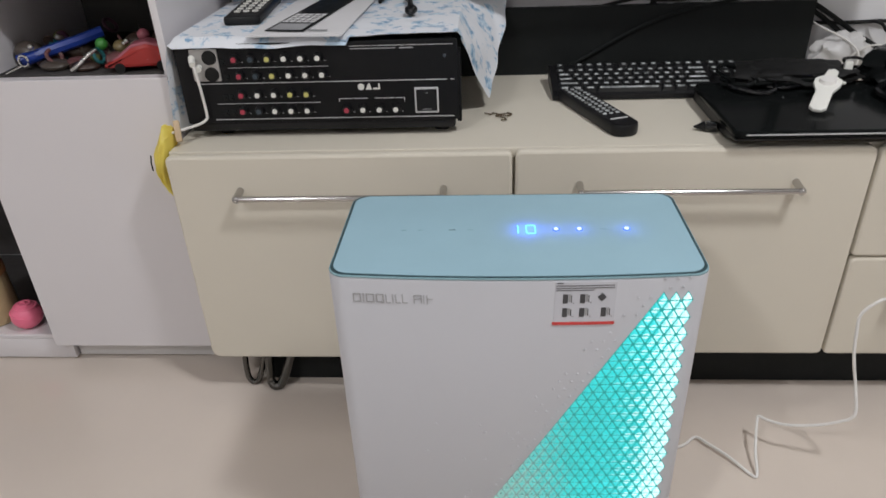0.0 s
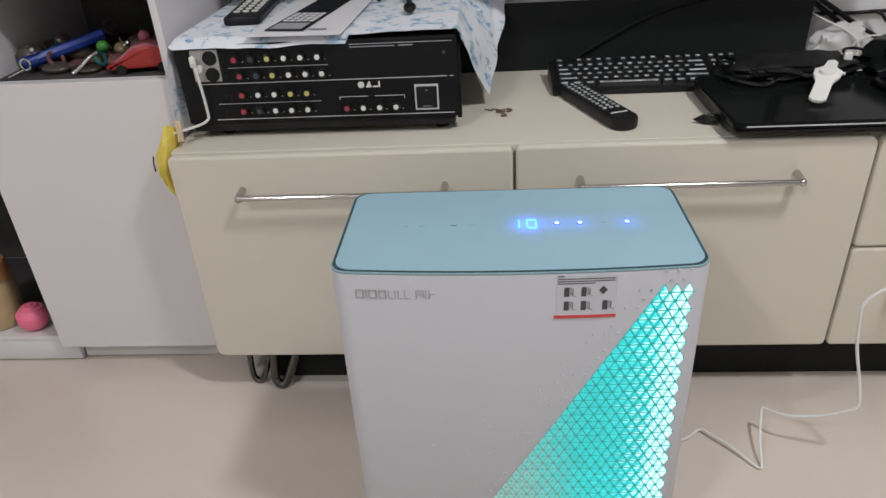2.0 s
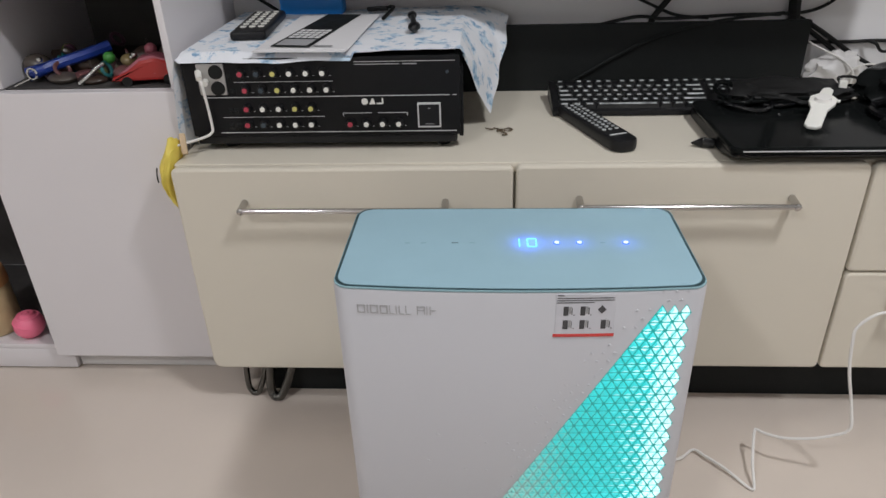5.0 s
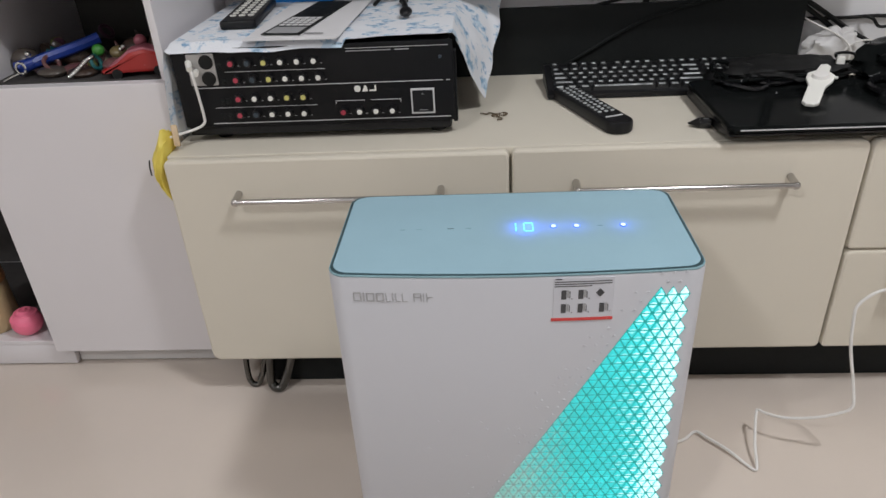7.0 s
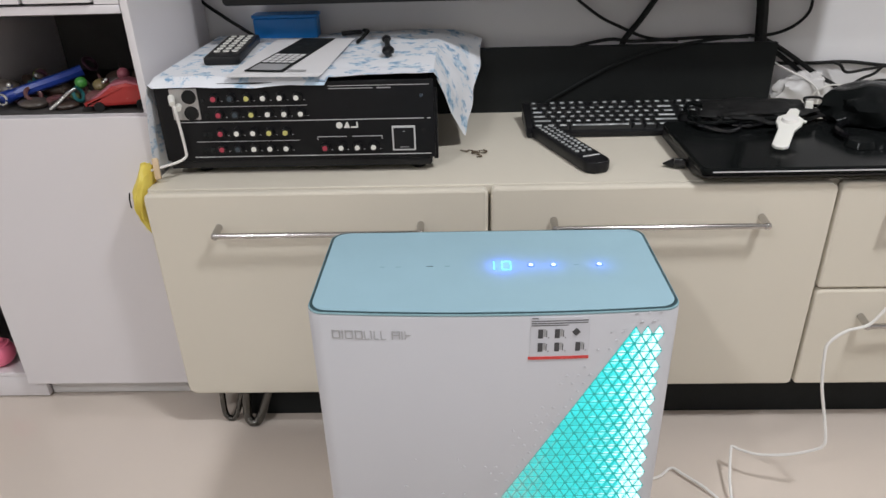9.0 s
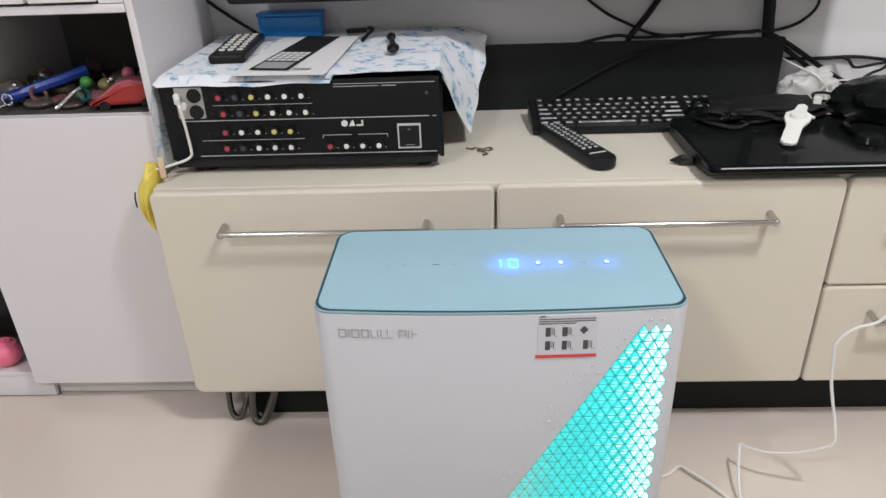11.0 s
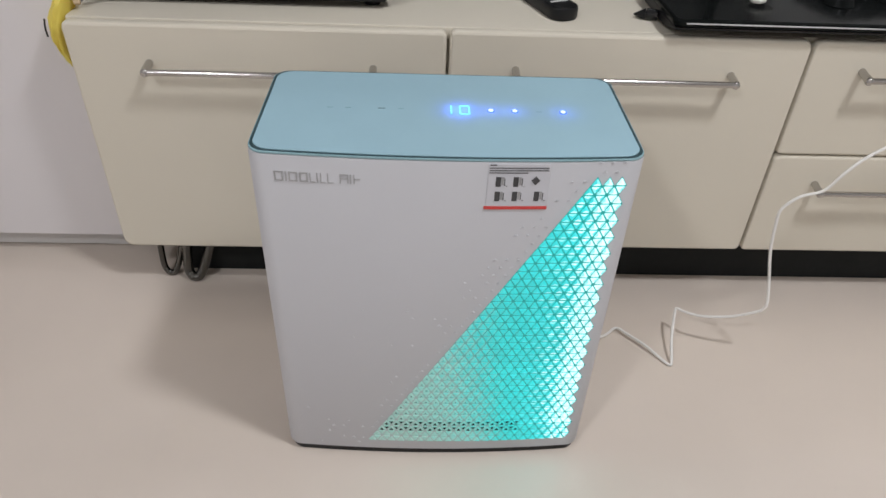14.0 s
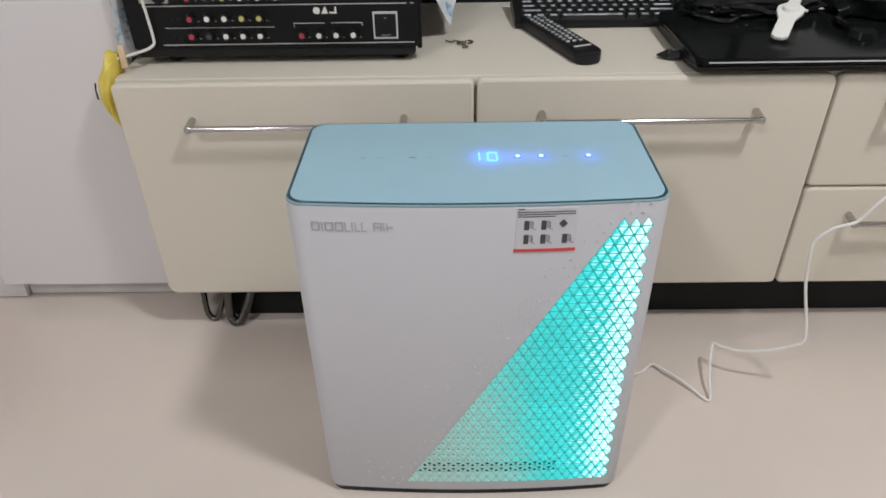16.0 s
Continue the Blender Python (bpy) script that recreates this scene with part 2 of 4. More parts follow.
def prism(outline, a, b, axis="z", bevel=0.0, bm=None):
    """An outline in the plane across the axis, drawn out from a to b."""
    out = bm or bmesh.new()
    put = {"z": lambda u, v, w: (u, v, w), "y": lambda u, v, w: (u, w, v), "x": lambda u, v, w: (w, u, v)}[axis]
    t = bmesh.new()
    lo = [t.verts.new(put(u, v, a)) for u, v in outline]
    hi = [t.verts.new(put(u, v, b)) for u, v in outline]
    t.faces.new(lo[::-1])
    t.faces.new(hi)
    for i in range(len(lo)):
        j = (i + 1) % len(lo)
        t.faces.new((lo[i], lo[j], hi[j], hi[i]))
    bmesh.ops.recalc_face_normals(t, faces=t.faces)
    if bevel:
        rim = [e for e in t.edges if (e.verts[0] in lo) == (e.verts[1] in lo)]
        bmesh.ops.bevel(t, geom=rim, offset=bevel, segments=2, profile=0.5, affect="EDGES")
    return merge(out, t)


def round_rect(x0, x1, y0, y1, r, n=6, corners=(1, 1, 1, 1)):
    pts = []
    for k, (cx, cy, a0) in enumerate(((x1, y0, -90), (x1, y1, 0), (x0, y1, 90), (x0, y0, 180))):
        rr = r * corners[k]
        if rr < 1e-5:
            pts.append((cx, cy))
            continue
        ox, oy = cx + (-rr if cx == x1 else rr), cy + (-rr if cy == y1 else rr)
        for i in range(n + 1):
            a = radians(a0 + 90 * i / n)
            pts.append((ox + rr * math.cos(a), oy + rr * math.sin(a)))
    return pts


# ---- room ----
X0, X1, Y0, Y1, HIGH = -2.2, 2.4, -2.4, 1.445, 2.45
solid("floor", box(X0, X1, Y0, Y1, -0.1, 0), M_FLOOR, (0, 0, 0), "polished beige tile floor", "floor", kind="structure", smooth=False)
solid("ceiling", box(X0, X1, Y0, Y1, HIGH, HIGH + 0.1), M_CEIL, (0, 0, HIGH), "plain white painted ceiling", "ceiling", kind="structure", smooth=False)
solid("wall_north", box(X0, X1, Y1, Y1 + 0.12, 0, HIGH), M_WALL, (0, Y1, 0), "pale grey-white painted wall behind the bench", "wall", kind="structure", smooth=False)
solid("wall_south", box(X0, X1, Y0 - 0.12, Y0, 0, HIGH), M_WALL_FAR, (0, Y0, 0), "plain white painted wall", "wall", kind="structure", smooth=False)
solid("wall_west", box(X0 - 0.12, X0, Y0, Y1, 0, HIGH), M_WALL_FAR, (X0, 0, 0), "plain white painted wall", "wall", kind="structure", smooth=False)
solid("wall_east", box(X1, X1 + 0.12, Y0, Y1, 0, HIGH), M_WALL_FAR, (X1, 0, 0), "plain white painted wall", "wall", kind="structure", smooth=False)
for lx, ly, lz in (LAMP, LAMP_2):
    lamp = thing("ceiling_lamp", (lx, ly, HIGH), "round white flush ceiling lamp, switched on", "lamp", "ceiling lamps")
    part("lamp_base", cyl((lx, ly, HIGH), (lx, ly, HIGH - 0.03), 0.23, seg=40), M_WHITE, lamp)
    part("diffuser", cyl((lx, ly, HIGH - 0.03), (lx, ly, HIGH - 0.075), 0.22, 0.2, seg=40), M_LAMP, lamp)


# ---- tall white cabinet ----
CF = 1.107     # its front


def cabinet():
    c = thing("tall_cabinet", (-0.85, 1.3, 0), "tall white laminate cabinet with open cubbies of toys", "cabinet")
    back = Y1 - 0.004
    part("side_panel", box(-0.4625, -0.450, CF, back, 0.045, 1.9, 0.0012), M_WHITE, c)
    part("partition", box(-0.8095, -0.793, CF, back, 0.052, 1.9, 0.0012), M_WHITE, c)
    part("side_panel", box(-1.33, -1.305, CF, back, 0, 1.9, 0.0012), M_WHITE, c)
    part("partition", box(-0.792, -0.750, CF, back, 0.589, 0.743, 0.001), M_WHITE, c, "thick white cubby side")
    part("plinth", box(-0.786, -0.4635, CF + 0.013, CF + 0.018, 0.003, 0.050, 0.001), M_GREYGAP, c, "grey recessed plinth")
    # dark strip that paints the shade in the gap at the floor
    part("gap_shade_strip", box(-1.303, -0.4635, CF + 0.019, CF + 0.034, 0.0, 0.0028), M_SHADE_DARK, c)
    part("bottom_shelf", box(-1.303, -0.8105, CF + 0.001, back, 0.052, 0.062, 0.001), M_WHITE, c)
    part("base_strip", box(-1.303, -0.788, CF + 0.0015, CF + 0.0165, 0.004, 0.0515, 0.001), M_WHITE, c)
    part("shelf", box(-0.792, -0.4635, CF + 0.003, back, 0.568, 0.586, 0.001), M_WHITE, c)
    part("shelf", box(-0.792, -0.4635, CF, back, 0.744, 0.757, 0.001), M_WHITE, c)
    part("shelf", box(-1.303, -0.8105, CF, back, 0.40, 0.43, 0.001), M_WHITE, c)
    # backs and linings coloured dark to paint the shade deep in the cubbies
    part("back_panel", box(-1.303, -0.4635, back - 0.012, back - 0.002, 0.411, 1.9), M_SHADE_GREY, c)
    part("back_panel", box(-1.303, -0.4635, back - 0.012, back - 0.002, 0.065, 0.41), M_SHADE_DARK, c)
    part("shade_liner", box(-1.302, -0.815, 1.20, back - 0.014, 0.0625, 0.064), M_SHADE_DARK, c, "cubby lining with the cubby's shade put into its colour")
    part("shade_liner", box(-0.4655, -0.4635, CF + 0.02, back - 0.014, 0.589, 0.740), M_SHADE_DARK, c, "cubby lining with the cubby's shade put into its colour")
    part("shade_liner", box(-0.749, -0.467, CF + 0.0055, back - 0.014, 0.5865, 0.5885), M_SHADE_DARK, c, "cubby lining with the cubby's shade put into its colour")
    part("shade_liner", box(-0.749, -0.467, CF + 0.02, back - 0.014, 0.740, 0.743), M_SHADE_DARK, c, "cubby lining with the cubby's shade put into its colour")
    part("shade_liner", box(-0.8145, -0.8105, CF + 0.02, back - 0.014, 0.064, 0.398), M_SHADE_DARK, c, "cubby lining with the cubby's shade put into its colour")
    part("door", prism(round_rect(-0.8095, -0.452, 0.047, 0.586, 0.002, 2), CF - 0.016, CF - 0.0008, "y", 0.0012), M_WHITE, c, "plain white lower door")
    for x0, x1 in ((-0.609, -0.504), (-0.80, -0.615)):
        part("drawer_front", prism(round_rect(x0, x1, 0.7615, 1.20, 0.002, 2), CF - 0.006, CF + 0.010, "y", 0.0012), M_WHITE, c, "plain white upper front")
    part("top_panel", box(-1.33, -0.450, CF, back, 1.901, 1.92, 0.001), M_WHITE, c)
    part("trim", box(-0.502, -0.4635, CF, CF + 0.016, 0.758, 1.9, 0.0008), M_WHITE, c)
    part("upper_front", box(-0.799, -0.504, CF, CF + 0.016, 1.204, 1.9, 0.0008), M_WHITE, c)
    part("door", prism(round_rect(-1.303, -0.8115, 0.432, 1.88, 0.002, 2), CF - 0.016, CF - 0.0008, "y", 0.0012), M_WHITE, c, "plain white upper door")


cabinet()

# ---- cream bench ----
BF, BT = 1.0, 0.487     # front and top


def handle(x0, x1, z, parent):
    y = BF - 0.025
    h = part("handle", tube([(x0 + 0.004, y, z), ((x0 + x1) / 2, y, z), (x1 - 0.004, y, z)], 0.0048, n=2, seg=12), M_CHROME, parent, "slim chrome bar handle")
    for x in (x0 + 0.006, x1 - 0.006):
        part("post", tube([(x, y, z), (x, y + 0.004, z + 0.001), (x, BF + 0.001, z + 0.004)], 0.0058, n=3, seg=12), M_CHROME, h)
        part("end_cap", ball((x, y, z), 0.0066, seg=12), M_CHROME, h)


def bench():
    b = thing("tv_bench", (0.36, 1.22, 0), "cream lacquered low bench with chrome bar handles and legs", "tv bench")
    xl, xr, zb = -0.446, 1.176, 0.104
    part("carcass", box(xl + 0.004, xr - 0.004, BF + 0.019, 1.438, zb + 0.004, BT - 0.019, 0.001), M_CREAM, b)
    part("top", prism(round_rect(xl, xr, BF + 0.0195, 1.440, 0.004, 3), BT - 0.018, BT, "z", 0.002), M_CREAM, b)
    g = 0.0022
    d = part("door", prism(round_rect(xl, 0.1 - g, zb - 0.012, BT - 0.001, 0.016, 6, (0.6, 0.6, 0.6, 1)), BF, BF + 0.018, "y", 0.0045), M_CREAM, b)
    handle(-0.339, -0.003, 0.4245, d)
    d = part("door", prism(round_rect(0.1 + g, 0.637 - g, zb, BT + 0.001, 0.016, 6, (0.6, 0.9, 0.6, 0.6)), BF, BF + 0.018, "y", 0.0045), M_CREAM, b)
    handle(0.195, 0.531, 0.4285, d)
    for z0, z1, zh in ((zb, 0.2970, 0.242), (0.3000, BT + 0.001, 0.440)):
        d = part("drawer_front", prism(round_rect(0.637 + g, xr, z0, z1, 0.012, 6, (0.6, 0.6, 0.9, 0.6)), BF, BF + 0.018, "y", 0.0045), M_CREAM, b)
        handle(0.716, 1.09, zh, d)
    # added black strip that paints the deep shade under the bench
    part("plinth", box(-0.372, 1.10, 1.053, 1.071, 0.0, zb + 0.003, 0.001), M_BOARD, b, "matt black strip painting the deep shade under the bench")
    for x, s in ((-0.376, 1), (1.11, -1)):
        for back in (0.0, 0.31):
            pts = [(x - 0.024 * s, 1.040, zb + 0.006), (x - 0.028 * s, 1.037, 0.030), (x - 0.023 * s, 1.034, 0.010), (x - 0.015 * s, 1.033, 0.0062), (x - 0.007 * s, 1.034, 0.012),
                   (x + 0.004 * s, 1.040, 0.042), (x + 0.022 * s, 1.050, zb + 0.006)]
            part("leg", tube([(u, v + back, w) for u, v, w in pts], 0.0056, n=8, seg=14), M_LEG, b, "bent dark chrome tube leg")
            pts = [(x + 0.026 * s, 1.036, zb + 0.006), (x + 0.020 * s, 1.026, 0.030), (x + 0.024 * s, 1.021, 0.0115), (x + 0.032 * s, 1.019, 0.0088), (x + 0.041 * s, 1.021, 0.014),
                   (x + 0.055 * s, 1.030, 0.045), (x + 0.078 * s, 1.044, zb + 0.006)]
            part("leg", tube([(u, v + back, w) for u, v, w in pts], 0.0086, n=8, seg=14), M_LEG, b, "thicker bent dark chrome tube leg")


bench()


# ---- air purifier ----
PX0, PX1, PF, PB, PT = -0.119, 0.298, 0.647, 0.849, 0.4895
BOW = 0.008


def purifier_outline(inset=0.0, r=0.02, n=8):
    x0, x1, y0, y1 = PX0 + inset, PX1 - inset, PF + inset, PB - inset
    pts = []
    for cx, cy, a0 in ((x1 - r, y1 - r, 0), (x0 + r, y1 - r, 90)):
        pts += [(cx + r * math.cos(radians(a0 + 90 * i / n)), cy + r * math.sin(radians(a0 + 90 * i / n))) for i in range(n + 1)]
    pts += [(x0 + r - r * math.cos(radians(90 * i / n)), y0 + r - r * math.sin(radians(90 * i / n)) - 0.0) for i in range(n + 1)]
    k = 24
    xs = [x0 + r + (x1 - x0 - 2 * r) * i / k for i in range(1, k)]
    pts += [(x, y0 - BOW * (1 - ((2 * x - x0 - x1) / (x1 - x0 - 2 * r)) ** 2)) for x in xs]
    pts += [(x1 - r + r * math.sin(radians(90 * i / n)), y0 + r - r * math.cos(radians(90 * i / n))) for i in range(n + 1)]
    return pts


def skin_y(x):
    r = 0.02
    return PF - BOW * (1 - ((2 * x - PX0 - PX1) / (PX1 - PX0 - 2 * r)) ** 2)


S = 0.0133
ROW = S * 0.866
GX1, GZ0, GZ1 = 0.2807, 0.0310, 0.4688
ROWS = int(round((GZ1 - GZ0) / ROW))
EDGE = GX1 - 3 * S - (ROWS - 1) * S / 2     # lower left corner of the panel; its slanted edge gains half a cell a row


def cells():
    """Corners of the triangles of the light panel, row by row: (three corners, column from the right, row)."""
    out = []
    for j in range(ROWS):
        z0 = GZ0 + j * ROW
        z1 = z0 + ROW
        left = EDGE + j * S / 2 - 0.001
        odd = (ROWS - 1 - j) % 2
        for i in range(-odd, 40):
            xr = GX1 - odd * S / 2 - i * S
            if i >= 0 and xr - S > left:
                out.append((((xr - S, z0), (xr, z0), (xr - S / 2, z1)), i, j))
            if j < ROWS - 1 and xr - 2 * S > left:
                out.append((((xr - S / 2, z1), (xr - 1.5 * S, z1), (xr - S, z0)), i, j))
    return out


GLOW_BY_GAP = ((0.0, 1.0), (0.026, 0.95), (0.034, 0.86), (0.060, 0.79), (0.105, 0.68), (0.150, 0.50), (0.200, 0.30), (0.250, 0.12), (0.300, 0.0), (0.5, 0.0))


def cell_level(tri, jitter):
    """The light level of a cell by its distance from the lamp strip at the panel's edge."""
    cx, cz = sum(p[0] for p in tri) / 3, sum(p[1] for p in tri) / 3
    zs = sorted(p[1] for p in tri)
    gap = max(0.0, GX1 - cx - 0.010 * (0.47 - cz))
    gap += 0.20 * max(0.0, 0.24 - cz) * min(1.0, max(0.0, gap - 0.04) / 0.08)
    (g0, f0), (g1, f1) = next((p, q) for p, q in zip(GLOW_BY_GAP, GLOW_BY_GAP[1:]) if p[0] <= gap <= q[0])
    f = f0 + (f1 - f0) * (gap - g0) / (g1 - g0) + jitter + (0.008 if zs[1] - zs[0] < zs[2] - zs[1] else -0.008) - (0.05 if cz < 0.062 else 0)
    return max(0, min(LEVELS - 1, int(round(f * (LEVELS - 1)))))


def cut_corners(tri, scale, cut=0.14):
    """A triangle about its middle, scaled, with its three corners cut off."""
    cx, cz = sum(p[0] for p in tri) / 3, sum(p[1] for p in tri) / 3
    q = [(cx + (x - cx) * scale, cz + (z - cz) * scale) for x, z in tri]
    out = []
    for k in range(3):
        (ax, az), (bx, bz) = q[k], q[(k + 1) % 3]
        out += [(ax + (bx - ax) * cut, az + (bz - az) * cut), (bx + (ax - bx) * cut, bz + (az - bz) * cut)]
    return out


def cell_mesh(bm, tri, high=0.0011, shrink=0.72, index=0, facet_shade=(0, 0, 0), top_index=0):
    """A low faceted stud on a triangle of the bowed front; each third leans its own way, its light or shade painted by
    a shifted material level.
    """
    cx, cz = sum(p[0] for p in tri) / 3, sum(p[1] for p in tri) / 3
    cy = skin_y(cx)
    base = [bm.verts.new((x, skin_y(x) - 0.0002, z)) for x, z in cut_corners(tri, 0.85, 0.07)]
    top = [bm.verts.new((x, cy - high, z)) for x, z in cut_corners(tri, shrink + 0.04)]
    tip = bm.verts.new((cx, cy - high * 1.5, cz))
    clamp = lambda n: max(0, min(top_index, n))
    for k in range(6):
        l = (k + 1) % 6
        bm.faces.new((base[k], base[l], top[l], top[k])).material_index = clamp(index + min(facet_shade))
        bm.faces.new((top[k], top[l], tip)).material_index = clamp(index + facet_shade[k // 2])


def slab_strip(x0, x1, z0, z1, proud=0.0008):
    bm = bmesh.new()
    n = max(1, int((x1 - x0) / 0.01))
    xs = [x0 + (x1 - x0) * k / n for k in range(n + 1)]
    ring = [[bm.verts.new((x, skin_y(x) - d, z)) for x, d, z in ((x, -0.0005, z0), (x, proud, z0), (x, proud, z1), (x, -0.0005, z1))] for x in xs]
    for A, B in zip(ring, ring[1:]):
        for k in range(4):
            bm.faces.new((A[k], A[(k + 1) % 4], B[(k + 1) % 4], B[k]))
    bm.faces.new(ring[0])
    bm.faces.new(ring[-1])
    return bm


def purifier():
    p = thing("air_purifier", ((PX0 + PX1) / 2, 0.75, 0), "white floor air purifier with teal top and glowing turquoise triangle grille", "air purifier")
    part("base", prism(purifier_outline(0.0035), 0.0, 0.0125, "z"), M_BLACKP, p, "dark recessed base")
    body = part("body", prism(purifier_outline(), 0.0115, PT - 0.0031, "z", 0.0025), M_BODY, p)
    part("top_rim", prism(purifier_outline(0.0004), PT - 0.0032, PT - 0.0006, "z", 0.0008), M_RIM, p, "glossy teal rim of the top")
    part("top_groove", prism(purifier_outline(0.0018), PT - 0.0012, PT - 0.0002, "z"), M_GROOVE, p, "dark line round the top")
    top = part("top_panel", prism(purifier_outline(0.0046), PT - 0.0015, PT + 0.0008, "z", 0.0007), M_TEAL, p, "pale teal glass control top")
    zt = PT + 0.0008
    # seven-segment 10 and lit touch keys
    def seg(name, x0, x1, y0, y1):
        part(name, box(x0, x1, y0, y1, zt, zt + 0.0011), M_LED, top, "glowing blue digit segment")
    w, h, t = 0.0105, 0.021, 0.0019
    yb = 0.7365
    xd = 0.0952
    for k in (0, 1):
        seg("digit_segment", xd - t / 2, xd + t / 2, yb + k * h / 2 + 0.0007, yb + (k + 1) * h / 2 - 0.0007)
    xd = 0.1042
    for x in (xd, xd + w):
        for k in (0, 1):
            seg("digit_segment", x, x + t, yb + k * h / 2 + 0.001, yb + (k + 1) * h / 2 - 0.001)
    for y in (yb - 0.0008, yb + h - 0.0014):
        seg("digit_segment", xd + 0.0016, xd + w + 0.0008, y, y + t)
    for x in (0.1405, 0.1680, 0.2235):
        def disc(r, h):
            return prism([(x + r * math.cos(a), 0.7475 + 1.15 * r * math.sin(a)) for a in (2 * math.pi * i / 16 for i in range(16))], zt, zt + h)
        ring = part("touch_key", disc(0.0043, 0.0006), M_RING, top, "blue ring of a touch key")
        part("touch_light", disc(0.0029, 0.0010), M_LED2, ring, "lit round touch key")
    for x, s in ((0.0165, 1.0), (0.038, 0.8), (-0.022, 0.8), (-0.042, 0.8), (0.196, 0.8)):
        part("touch_mark", box(x - 0.004 * s, x + 0.004 * s, 0.747, 0.7482, zt, zt + 0.0003), M_GROOVE if s == 1 else M_MARK, top)
    # unseen spots added above the glass to throw the display's blue halo on it
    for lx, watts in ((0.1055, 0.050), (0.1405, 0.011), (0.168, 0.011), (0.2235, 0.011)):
        glow = bpy.data.lights.new("halo_spot", "SPOT")
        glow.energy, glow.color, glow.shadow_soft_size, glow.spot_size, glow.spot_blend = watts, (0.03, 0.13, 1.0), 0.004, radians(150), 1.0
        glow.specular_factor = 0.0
        new("halo_spot", glow).location = (lx, 0.7475, zt + 0.018)
    # plain bars in place of the maker's name
    x, z0, z1 = -0.091, 0.4557, 0.4672
    for k, wd in enumerate((9.5, 1.6, 9.5, 9, 5.5, 1.6, 5.5, 6, 0, 9, 1.6, 7)):
        wd *= 0.00098
        t = 0.0015 if k < 4 else 0.0009
        if wd == 0:
            x += 0.0050
            continue
        strokes = [(x, x + t, z0, z1)]
        if wd > 0.003:
            zc = z0 if k < 8 else (z0 + z1) / 2
            strokes.append((x + t, x + wd, zc, zc + t))
            if k in (0, 2, 3, 9):
                strokes += [(x + t, x + wd, z1 - t, z1), (x + wd - t, x + wd, z0 + t, z1 - t)]
        for n, (a, b, c, d) in enumerate(strokes):
            part("name_bar", slab_strip(a, b, c, d, 0.0005 + 0.0001 * n), M_PRINT, body, smooth=False)
        x += wd + 0.0020
    # sticker with small product pictures and a red foot line
    st = part("sticker", slab_strip(0.1310, 0.1965, 0.4325, 0.4845, 0.0004), M_STICKER, p, "printed sticker with small pictures and a red line")
    part("sticker_line", slab_strip(0.1290, 0.1970, 0.4288, 0.4325, 0.0010), M_RED, st, "red line")
    part("sticker_text", slab_strip(0.1325, 0.1395, 0.4828, 0.4840, 0.0008), M_DARKPRINT, st)
    for z, xe in ((0.4798, 0.1940), (0.4768, 0.1940), (0.4740, 0.1725)):
        part("sticker_text", slab_strip(0.1320, xe, z - 0.0004, z + 0.0005, 0.0008), M_DARKPRINT, st)
    for row, z in enumerate((0.4565, 0.4385)):
        for x in (0.1395, 0.1580, 0.1815):
            if row == 0 and x > 0.18:
                dm = bmesh.new()
                vs = [dm.verts.new((x + u * 0.0048, skin_y(x) - 0.0011, z + 0.0085 + v * 0.0055)) for u, v in ((-1, 0), (0, -1), (1, 0), (0, 1))]
                dm.faces.new(vs)
                part("sticker_picture", dm, M_DARKPRINT, st, smooth=False)
                continue
            part("sticker_picture", slab_strip(x, x + 0.0055, z + 0.0008, z + 0.0125, 0.0008), M_DARKPRINT, st)
            part("sticker_picture", slab_strip(x + 0.0060, x + 0.0085, z + 0.003, z + 0.0125, 0.0008), M_PRINT, st)
            part("sticker_picture", slab_strip(x + 0.0090, x + 0.0098, z + 0.002, z + 0.0110, 0.0008), M_DARKPRINT, st)
            part("sticker_picture", slab_strip(x + 0.0112, x + 0.0124, z + 0.0008, z + 0.0018, 0.0008), M_DARKPRINT, st)
    # light panel
    tri = cells()
    back = bmesh.new()
    rows = ROWS
    for tr, i, j in tri:
        f = back.faces.new([back.verts.new((x, skin_y(x) - 0.0004, z)) for x, z in tr])
        f.material_index = int(round(cell_level(tr, 0) / (LEVELS - 1) * (JOINTS - 1)))
    panel = part("light_panel", back, M_GLOWBACK, p, "turquoise backlit grille of small triangles", smooth=False)
    rng = random.Random(5)
    rest = bmesh.new()
    near = 0
    for tr, i, j in tri:
        if j >= rows - 24 and near < 290:
            near += 1
            bm = bmesh.new()
            n = cell_level(tr, rng.gauss(0, 0.009) + (0.06 if j == rows - 1 else 0))
            # levels two up and two down paint the lit and shaded thirds
            cell_mesh(bm, tr, 0.0011 * rng.uniform(0.85, 1.15), index=1, facet_shade=(1, 0, -1), top_index=2)
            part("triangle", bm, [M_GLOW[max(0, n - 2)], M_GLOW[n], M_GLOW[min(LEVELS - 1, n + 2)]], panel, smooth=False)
        else:
            cell_mesh(rest, tr, 0.0011 * rng.uniform(0.85, 1.15), index=cell_level(tr, rng.gauss(0, 0.009)), facet_shade=(2, 0, -2), top_index=LEVELS - 1)
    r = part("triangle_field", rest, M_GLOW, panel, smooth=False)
    r["kind"] = "stuff"
    holes = bmesh.new()
    for tr, i, j in tri:
        cx, cz = sum(q[0] for q in tr) / 3, sum(q[1] for q in tr) / 3
        if j in (2, 3) and cx < 0.205:
            vs = [holes.verts.new((cx + (x - cx) * 0.42, skin_y(x) - 0.0021, cz + (z - cz) * 0.42)) for x, z in tr]
            holes.faces.new(vs)
    h = part("vent_holes", holes, M_RUBBER, panel, "small black vent holes", smooth=False)
    h["kind"] = "stuff"
